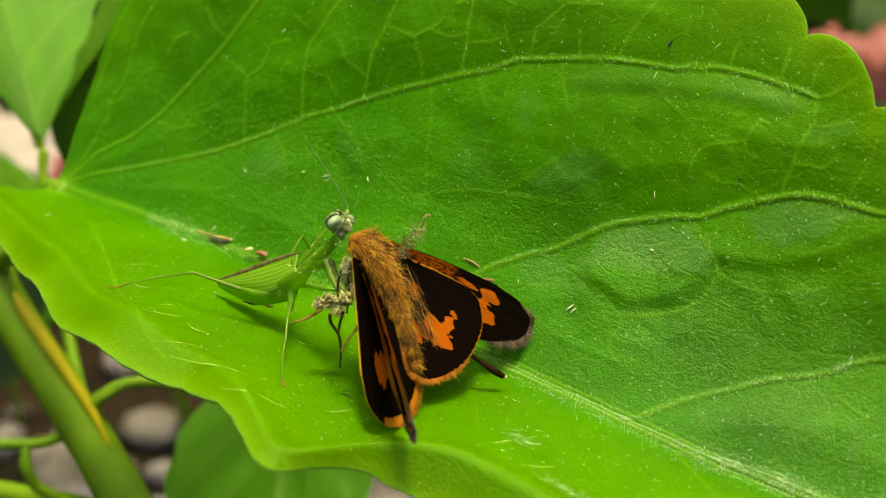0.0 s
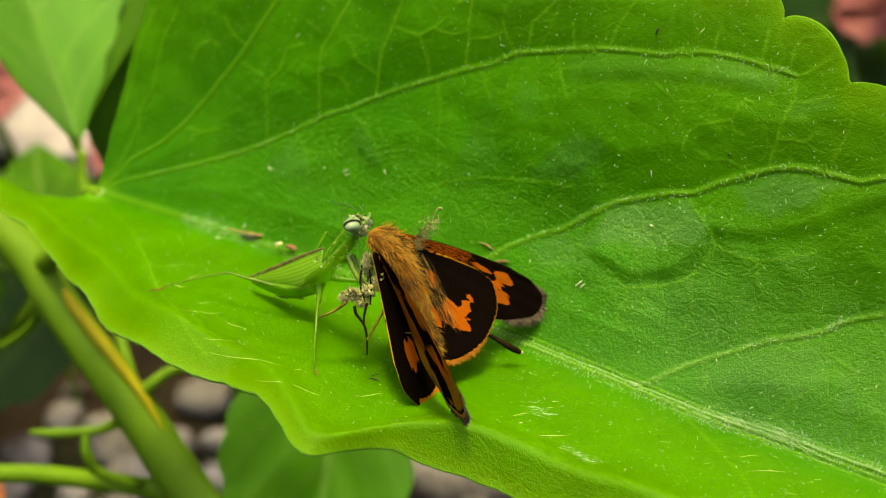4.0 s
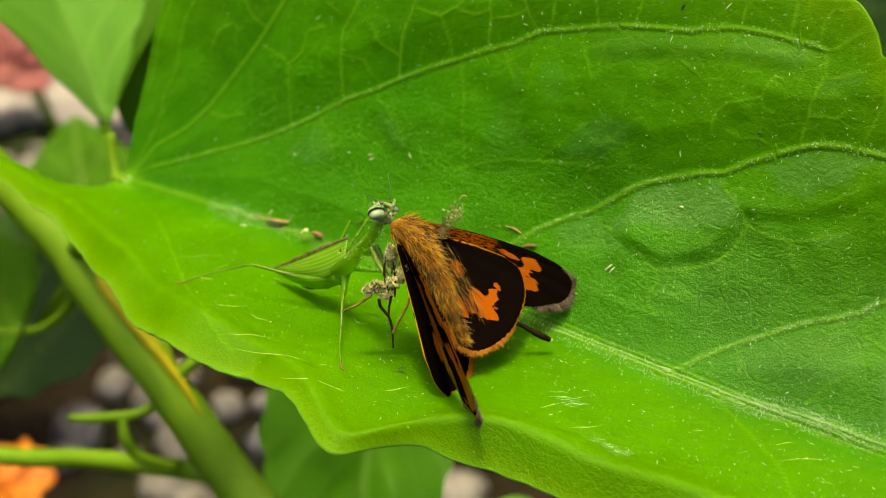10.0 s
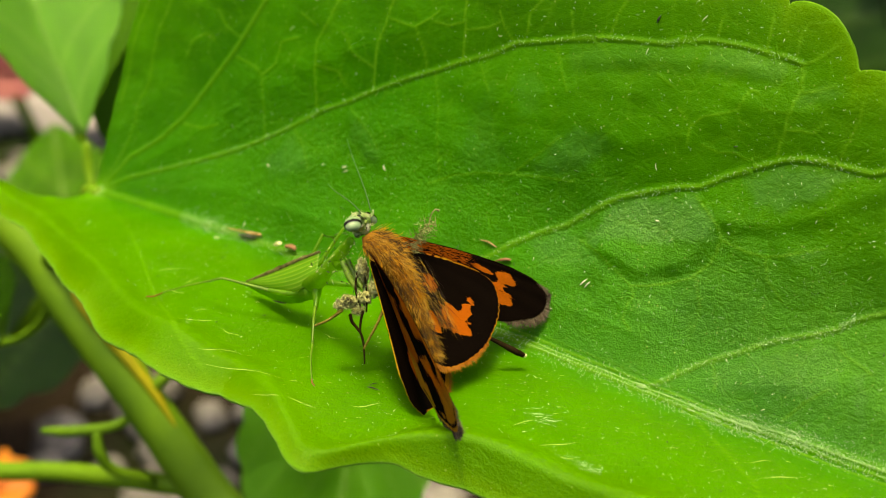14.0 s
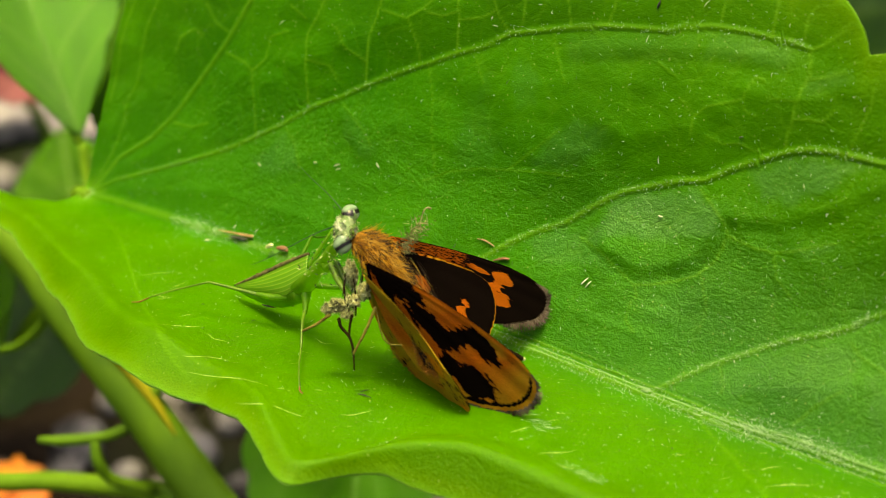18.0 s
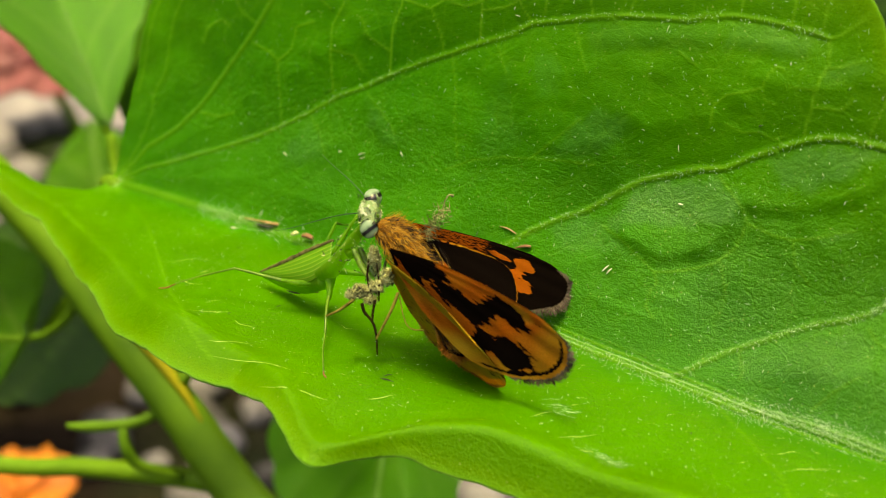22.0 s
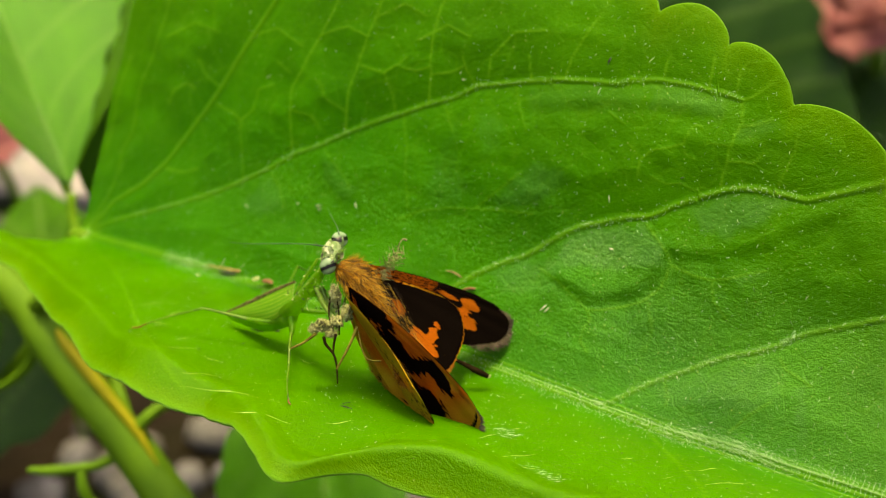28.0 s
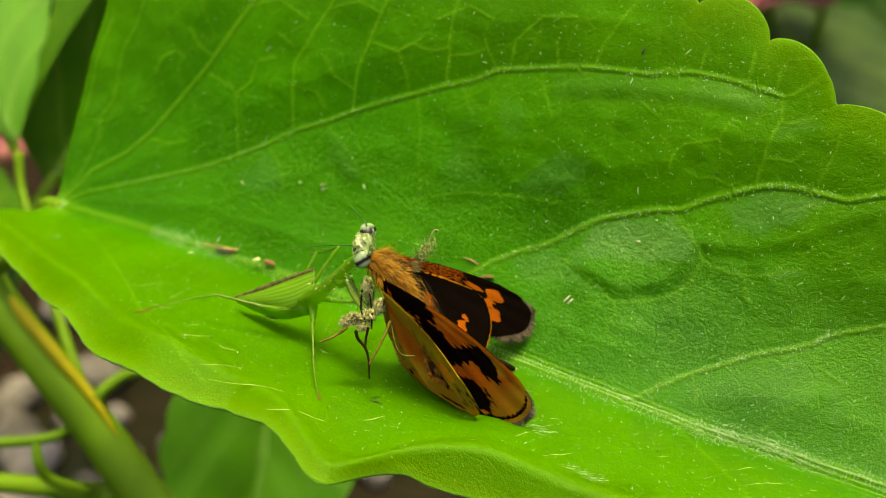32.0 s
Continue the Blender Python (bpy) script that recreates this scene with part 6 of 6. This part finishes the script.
# time, place of the near eye, way from eye to eye, way of the face
HEAD_ROWS = (
    (0.0, (-6.35, -4.22, 5.22), (0.30, 0.75, -0.55), (0.85, -0.10, 0.35)), (1.0, (-6.55, -4.32, 5.02), (0.36, 0.76, -0.52), (0.9, -0.25, -0.1)), (2.5, (-6.55, -4.52, 4.92), (0.36, 0.76, -0.52), (0.9, -0.25, -0.1)), (3.5, (-6.45, -4.42, 5.02), (0.36, 0.76, -0.52), (0.9, -0.25, -0.1)), (6.0, (-6.45, -4.42, 5.02), (0.36, 0.76, -0.52), (0.9, -0.25, -0.1)),
    (9.0, (-6.35, -4.32, 5.12), (0.36, 0.76, -0.52), (0.9, -0.25, -0.1)), (10.5, (-6.15, -4.22, 5.22), (0.36, 0.76, -0.52), (0.9, -0.25, -0.1)), (12.0, (-5.55, -4.02, 5.52), (0.45, 0.70, -0.50), (0.8, -0.45, -0.1)),
    (13.0, (-5.75, -4.02, 5.52), (0.45, 0.70, -0.50), (0.8, -0.45, -0.1)), (14.5, (-6.05, -4.32, 5.12), (0.36, 0.80, -0.40), (0.9, -0.25, -0.1)), (15.5, (-6.10, -4.60, 4.80), (0.3, 0.9, 0.05), (0.9, -0.15, -0.15)),
    (16.5, (-6.00, -4.90, 4.40), (0.32, 0.85, 0.40), (0.9, -0.05, -0.2)), (19.0, (-5.90, -4.90, 4.50), (0.22, 0.88, 0.40), (0.9, -0.05, -0.2)), (21.0, (-5.85, -4.85, 4.50), (0.15, 0.88, 0.45), (0.9, -0.05, -0.2)),
    (23.0, (-5.75, -4.80, 4.50), (0.22, 0.88, 0.42), (0.9, -0.05, -0.2)), (24.0, (-6.00, -4.90, 4.40), (0.35, 0.84, 0.42), (0.9, -0.05, -0.2)), (25.5, (-5.95, -4.80, 4.60), (0.40, 0.82, 0.40), (0.9, -0.05, -0.2)),
    (28.0, (-5.90, -4.70, 4.70), (0.42, 0.82, 0.38), (0.9, -0.05, -0.2)), (29.5, (-5.90, -4.85, 4.50), (0.40, 0.83, 0.38), (0.9, -0.05, -0.2)), (31.0, (-5.95, -5.10, 4.20), (0.33, 0.86, 0.38), (0.9, -0.05, -0.2)), (32.0, (-5.80, -4.80, 4.60), (0.26, 0.88, 0.40), (0.9, -0.05, -0.2)),
)
# time, root, way
FEELER_ROWS = (
    (0.0, (-5.57, -3.67, 6.02), (-0.31, 0.92, 0.22)),
    (6.0, (-6.15, -3.87, 5.75), (-0.24, 0.84, -0.49)),
    (9.0, (-5.79, -3.92, 5.70), (-0.23, 0.89, -0.40)),
    (10.0, (-5.86, -3.95, 5.66), (-0.15, 0.87, -0.47)),
    (12.0, (-4.78, -3.65, 6.04), (-0.00, 0.99, -0.15)),
    (13.0, (-4.81, -3.73, 5.94), (-0.24, 0.90, 0.36)),
    (14.5, (-5.64, -3.86, 5.77), (-0.24, 0.85, -0.47)),
    (16.5, (-5.92, -4.00, 5.59), (-0.49, 0.63, -0.60)),
    (19.0, (-6.05, -4.29, 5.23), (-1.00, -0.06, -0.08)),
    (23.0, (-6.24, -4.24, 5.29), (-0.76, 0.55, -0.34)),
    (25.0, (-6.06, -4.21, 5.33), (-0.64, 0.66, -0.40)),
    (28.0, (-5.74, -3.96, 5.65), (-0.96, 0.17, 0.21)),
    (30.0, (-6.15, -4.42, 5.06), (-0.94, 0.34, 0.05)),
    (32.0, (-5.89, -4.30, 5.22), (-0.69, 0.64, -0.32)),
)
FEELER_ROWS_TWO = (
    (0.0, (-5.18, -3.77, 5.89), (0.07, 0.88, -0.47)),
    (6.0, (-5.82, -3.89, 5.73), (-0.04, 0.83, -0.56)),
    (9.0, (-5.28, -3.83, 5.80), (-0.01, 0.87, -0.50)),
    (10.0, (-5.31, -3.78, 5.87), (-0.01, 0.91, -0.41)),
    (12.0, (-4.50, -3.66, 6.03), (0.05, 0.86, -0.52)),
    (13.0, (-4.56, -3.64, 6.05), (0.06, 1.00, 0.01)),
    (14.5, (-4.94, -3.80, 5.85), (-0.27, 0.96, 0.06)),
    (16.5, (-5.82, -3.84, 5.79), (-0.31, 0.88, -0.35)),
    (19.0, (-5.68, -3.59, 6.12), (-0.43, 0.90, 0.04)),
    (23.0, (-5.85, -3.62, 6.07), (-0.41, 0.90, -0.15)),
    (25.0, (-5.18, -3.43, 6.33), (-0.02, 0.93, -0.38)),
    (28.0, (-4.93, -3.51, 6.22), (-0.12, 0.94, -0.33)),
    (30.0, (-5.04, -3.80, 5.85), (-0.06, 0.88, -0.48)),
    (32.0, (-5.25, -3.52, 6.21), (-0.09, 0.90, -0.42)),
)


def feeler(ob, bend):
    pts = [(6.4 * u, bend * math.sin(u * 1.9) * u, 0.0) for u in np.linspace(0, 1, 9)]
    return mesh_part("antenna", tube_data(pts, (0.038, 0.032, 0.026, 0.02, 0.012), 40, 6), ANTENNA, ob, label="thin dark green antenna")


def feeler_pose(root, way):
    return frame_matrix(vec(root) - MANTIS_AT, way, np.cross(AWAY, way) + vec((0.01, 0.0, 0.02)))


mantis_thing = mantis()
head_part = mantis_head(mantis_thing)
head_part.matrix_local = head_pose(*HEAD_ROWS[0][1:])
feeler_one, feeler_two = feeler(mantis_thing, -0.9), feeler(mantis_thing, -0.5)


# ---- crumbs, hairs and scratches on the large leaf ----
def rippled(a, b):
    s = np.clip(-b, 0, None)
    wave = 0.35 * np.sin(a * 0.55 + 0.6) * np.clip(s / 14, 0, 1) ** 2
    return leaf_point(a, b) + NEAR_UP * (wave + crest_lift(a, s))[..., None]


def leaf_top(a, b, lift=0.0):
    """A place on the leaf's upper side with its relief, and the way out of it."""
    a, b = np.atleast_1d(np.asarray(a, float)), np.atleast_1d(np.asarray(b, float))
    h, _ = relief(a, b)
    e = 0.05
    p = rippled(a, b)
    n = np.cross(rippled(a + e, b) - p, rippled(a, b + e) - p)
    n /= np.linalg.norm(n, axis=-1, keepdims=True)
    n = np.where((n @ np.array((0.0, -0.5, 0.85)))[:, None] < 0, -n, n)
    return p + n * (h + lift)[:, None], n


WHITE_FLECK = plain("pale_fleck", (0.55, 0.62, 0.40), (0.80, 0.84, 0.68), 900.0, 0.6, translucent=0.3)
HAIR = plain("leaf_hair", (0.30, 0.56, 0.24), (0.62, 0.80, 0.56), 900.0, 0.5, translucent=0.3)
DARK_FLECK = plain("dark_fleck", (0.008, 0.012, 0.006), (0.03, 0.04, 0.02), 900.0, 0.7)
SCRATCH = plain("dry_scratch", (0.32, 0.54, 0.05), (0.60, 0.76, 0.24), 2400.0, 0.6, translucent=0.3)
TAN_HUSK = plain("tan_husk", (0.16, 0.11, 0.035), (0.42, 0.32, 0.15), 1500.0, 0.7, spec=0.1)
RUST_BIT = plain("rust_bit", (0.10, 0.04, 0.015), (0.24, 0.12, 0.05), 1200.0, 0.7)


def leaf_hairs():
    rnd = random.Random(77)
    roots, ways, lens = [], [], []
    # down along the thick veins
    for width, line, _ in VEINS[:4]:
        pts = curve_points([(x, y, 0) for x, y in line], 400)
        for _ in range(520 if width < 0.6 else 8200):
            q = pts[int(399 - 339 * rnd.random() ** 1.5) if width > 0.6 else rnd.randrange(20, 399)]
            roots.append((q[0], q[1] + rnd.gauss(0, width * 0.75)))
            ways.append((rnd.gauss(0, 0.6), rnd.gauss(0, 0.6), 0.6))
            lens.append(rnd.uniform(0.10, 0.24))
    # stray hairs all over
    for _ in range(3800):
        a = 80 - 76 * rnd.random() ** 1.35
        b = rnd.uniform(-float(roll_start(np.array([a]))[0]) + 1, float(scallop(a)) - 1.5)
        # the smooth upper field by the base is nearly bare
        if b > 4 and rnd.random() > 0.12 + (a - 8) / 45:
            continue
        roots.append((a, b))
        ways.append((rnd.gauss(0, 1), rnd.gauss(0, 1), 0.35))
        lens.append(rnd.uniform(0.08, 0.28))
    r = np.array(roots)
    p, n = leaf_top(r[:, 0], r[:, 1])
    w = [nn * d[2] + ALONG * d[0] + FAR * d[1] * 0.7 for nn, d in zip(n, ways)]
    ob = mesh_part("leaf_hairs", hair_data(p, w, lens, 0.026, seed=5), HAIR, None, smooth=False)
    tagged(ob, "fine white hairs over the leaf", "hair", kind="stuff")


def flake_data(a, b, length, width, turn, seed):
    """A small curled crumb lying on the leaf."""
    p, n = leaf_top(a, b, 0.05)
    t = unit(ALONG * math.cos(turn) + np.cross(n[0], ALONG) * math.sin(turn))
    return tube_data((p[0] - t * length / 2, p[0] + n[0] * 0.04, p[0] + t * length / 2), (width * 0.4, width, width * 0.4), 8, 7, 0.5, 0.5, seed)


def crumbs():
    rnd = random.Random(14)
    white, dark = [], []
    for _ in range(420):
        a = rnd.uniform(8, 72)
        b = rnd.uniform(-float(roll_start(np.array([a]))[0]) + 1.5, min(float(scallop(a)) - 2, 24))
        size = rnd.uniform(0.03, 0.09) if rnd.random() < 0.93 else rnd.uniform(0.10, 0.16)
        (dark if rnd.random() < 0.4 else white).append(flake_data(a, b, size * rnd.uniform(1.4, 3.4), size * 0.26, rnd.uniform(0, 3.1), rnd.uniform(0, 9)))
    for a, b, ln, w, t in ((24.1, 7.26, 0.55, 0.08, 0.5), (24.3, 7.0, 0.45, 0.06, 0.5), (22.2, 7.03, 0.22, 0.09, 0.2), (48.6, 10.4, 0.3, 0.08, 0.0), (45.0, 5.0, 0.6, 0.09, 1.0), (45.3, 4.9, 0.5, 0.08, 1.1), (15.5, -1.2, 0.5, 0.09, 0.3)):
        white.append(flake_data(a, b, ln, w, t, a))
    for a, b, ln, w, t in ((46.04, 22.57, 0.5, 0.14, 1.3), (27.8, -5.47, 0.5, 0.16, 0.3), (39.2, -11.4, 0.9, 0.07, 0.2), (38.9, -11.0, 0.6, 0.05, 1.2), (52.7, 16.4, 0.25, 0.1, 0.4)):
        dark.append(flake_data(a, b, ln, w, t, a))
    tagged(mesh_part("pale_crumbs", join(*white), WHITE_FLECK, None), "tiny pale crumbs and shed scales on the leaf", "crumbs", kind="stuff")
    tagged(mesh_part("dark_crumbs", join(*dark), DARK_FLECK, None), "tiny dark specks on the leaf", "crumbs", kind="stuff")
    # dry pale scratches across the near half
    marks = []
    for a0, b0, a1, b1 in ((24.4, -13.3, 25.9, -11.2), (28.3, -15.3, 30.1, -13.1), (16.2, -8.2, 17.4, -6.6), (19.4, -8.4, 19.5, -6.9), (29.8, -16.2, 35.5, -14.7), (35.4, -17.9, 38.9, -15.4), (26.8, -12, 28.4, -11.7), (48, -9.3, 48.4, -7.8), (50.3, -10.1, 51.5, -8), (61.3, -4.5, 63.4, -2.2), (60.1, -3.1, 61.1, -2.1), (18.6, -9.8, 20.9, -9.2), (23.7, -11.3, 24.2, -10.5), (32.2, -8, 33.6, -7.9), (39.5, -13.9, 40.5, -12.2)):
        u = np.linspace(0, 1, 7)
        p, n = leaf_top(a0 + (a1 - a0) * u, b0 + (b1 - b0) * u + 0.12 * np.sin(u * 7 + a0), -0.004)
        marks.append(tube_data(p, (0.008, 0.022, 0.034, 0.022, 0.008), 24, 6, 0.5, 0.9, a0))
    rnd = random.Random(51)
    for _ in range(110):
        a0 = rnd.uniform(10, 74)
        b0 = -rnd.uniform(1.5, max(2.0, float(roll_start(np.array([a0]))[0]) - 1.0))
        turn, ln = rnd.gauss(0.62, 0.22), rnd.uniform(0.25, 1.3) * rnd.random() + 0.2
        u = np.linspace(0, 1, 5)
        p, n = leaf_top(a0 + ln * math.cos(turn) * u, b0 + ln * math.sin(turn) * u + 0.05 * np.sin(u * 6 + a0), -0.008)
        w = rnd.uniform(0.014, 0.030)
        marks.append(tube_data(p, (w * 0.4, w, w, w * 0.4), 8, 5, 0.5, 0.8, a0))
    # two scuffed white patches
    scuff = []
    for ca, cb, spread in ((48.5, -7.2, 0.5), (53.0, -9.9, 0.45)):
        for _ in range(34):
            a0, b0 = ca + rnd.gauss(0, spread * 1.5), cb + rnd.gauss(0, spread) * 0.55 + rnd.gauss(0, 0.1)
            ln = rnd.uniform(0.15, 0.7)
            u = np.linspace(0, 1, 4)
            p, n = leaf_top(a0 + ln * 0.8 * u, b0 + ln * 0.6 * u, 0.0)
            w = rnd.uniform(0.008, 0.017)
            scuff.append(tube_data(p, (w * 0.4, w, w * 0.4), 6, 5, 0.5, 0.8, a0))
    tagged(mesh_part("scuffs", join(*scuff), HAIR, None), "white scuff marks on the leaf", "scuff", kind="stuff")
    tagged(mesh_part("scratches", join(*marks), SCRATCH, None), "dry pale scratches on the leaf", "scratch", kind="stuff")


def loose_bits():
    p, n = leaf_top((15.9, 17.5, 19.0), (0.05, 0.35, 0.55), 0.25)
    tagged(mesh_part("seed_husk", tube_data(p, (0.05, 0.10, 0.17), 14, 9, 0.6, 0.2), TAN_HUSK, None), "small tan seed husk lying on the midrib", "husk")
    p, n = leaf_top((17.3, 18.0, 18.8), (-0.2, -0.1, 0.1), 0.2)
    tagged(mesh_part("husk_crumb", tube_data(p, (0.08, 0.15, 0.12), 10, 8, 0.6, 0.5, 3.0), DARK_FLECK, None), "dark crumb under the husk on the midrib", "crumb")
    p, n = leaf_top((22.0, 22.4, 22.9), (0.0, 0.3, 0.1), 0.5)
    tagged(mesh_part("brown_bit", tube_data(p, (0.14, 0.24, 0.14), 10, 9, 0.8, 0.5, 1.0), RUST_BIT, None), "rust brown scrap standing behind the mantis", "scrap")
    p, n = leaf_top((21.2, 21.5, 21.7), (-0.5, -0.2, -0.1), 0.5)
    tagged(mesh_part("pale_bit", tube_data(p + vec((0, 0, 0.2)), (0.1, 0.2, 0.1), 10, 8, 0.8, 0.5, 2.0), PALE_FUZZ, None), "pale scrap standing behind the mantis", "scrap")
    p, n = leaf_top((36.6, 37.2, 37.9), (5.3, 5.35, 5.2), 0.1)
    tagged(mesh_part("rust_bit", tube_data(p, (0.03, 0.08, 0.05), 10, 8, 0.6, 0.4), TAN_HUSK, None), "tan crumb beside the forewing", "crumb")
    p, n = leaf_top((38.3, 38.9, 39.4), (4.3, 4.6, 4.7), 0.2)
    tagged(mesh_part("pink_bit", tube_data(p, (0.06, 0.16, 0.10), 10, 8, 0.6, 0.3), RUST_BIT, None), "reddish crumb beside the forewing", "crumb")


leaf_hairs()
crumbs()
loose_bits()


def motions():
    walk(near_forewing, [(t, wing_pose(h, p, phi)) for t, h, p, phi in FORE_ROWS])
    walk(near_hindwing, [(t, wing_pose(h, p, phi)) for t, h, p, phi in HIND_ROWS])

    walk(head_part, [(t, head_pose(e, x, f)) for t, e, x, f in HEAD_ROWS])
    walk(feeler_one, [(t, feeler_pose(r, w)) for t, r, w in FEELER_ROWS])
    walk(feeler_two, [(t, feeler_pose(r, w)) for t, r, w in FEELER_ROWS_TWO])


motions()
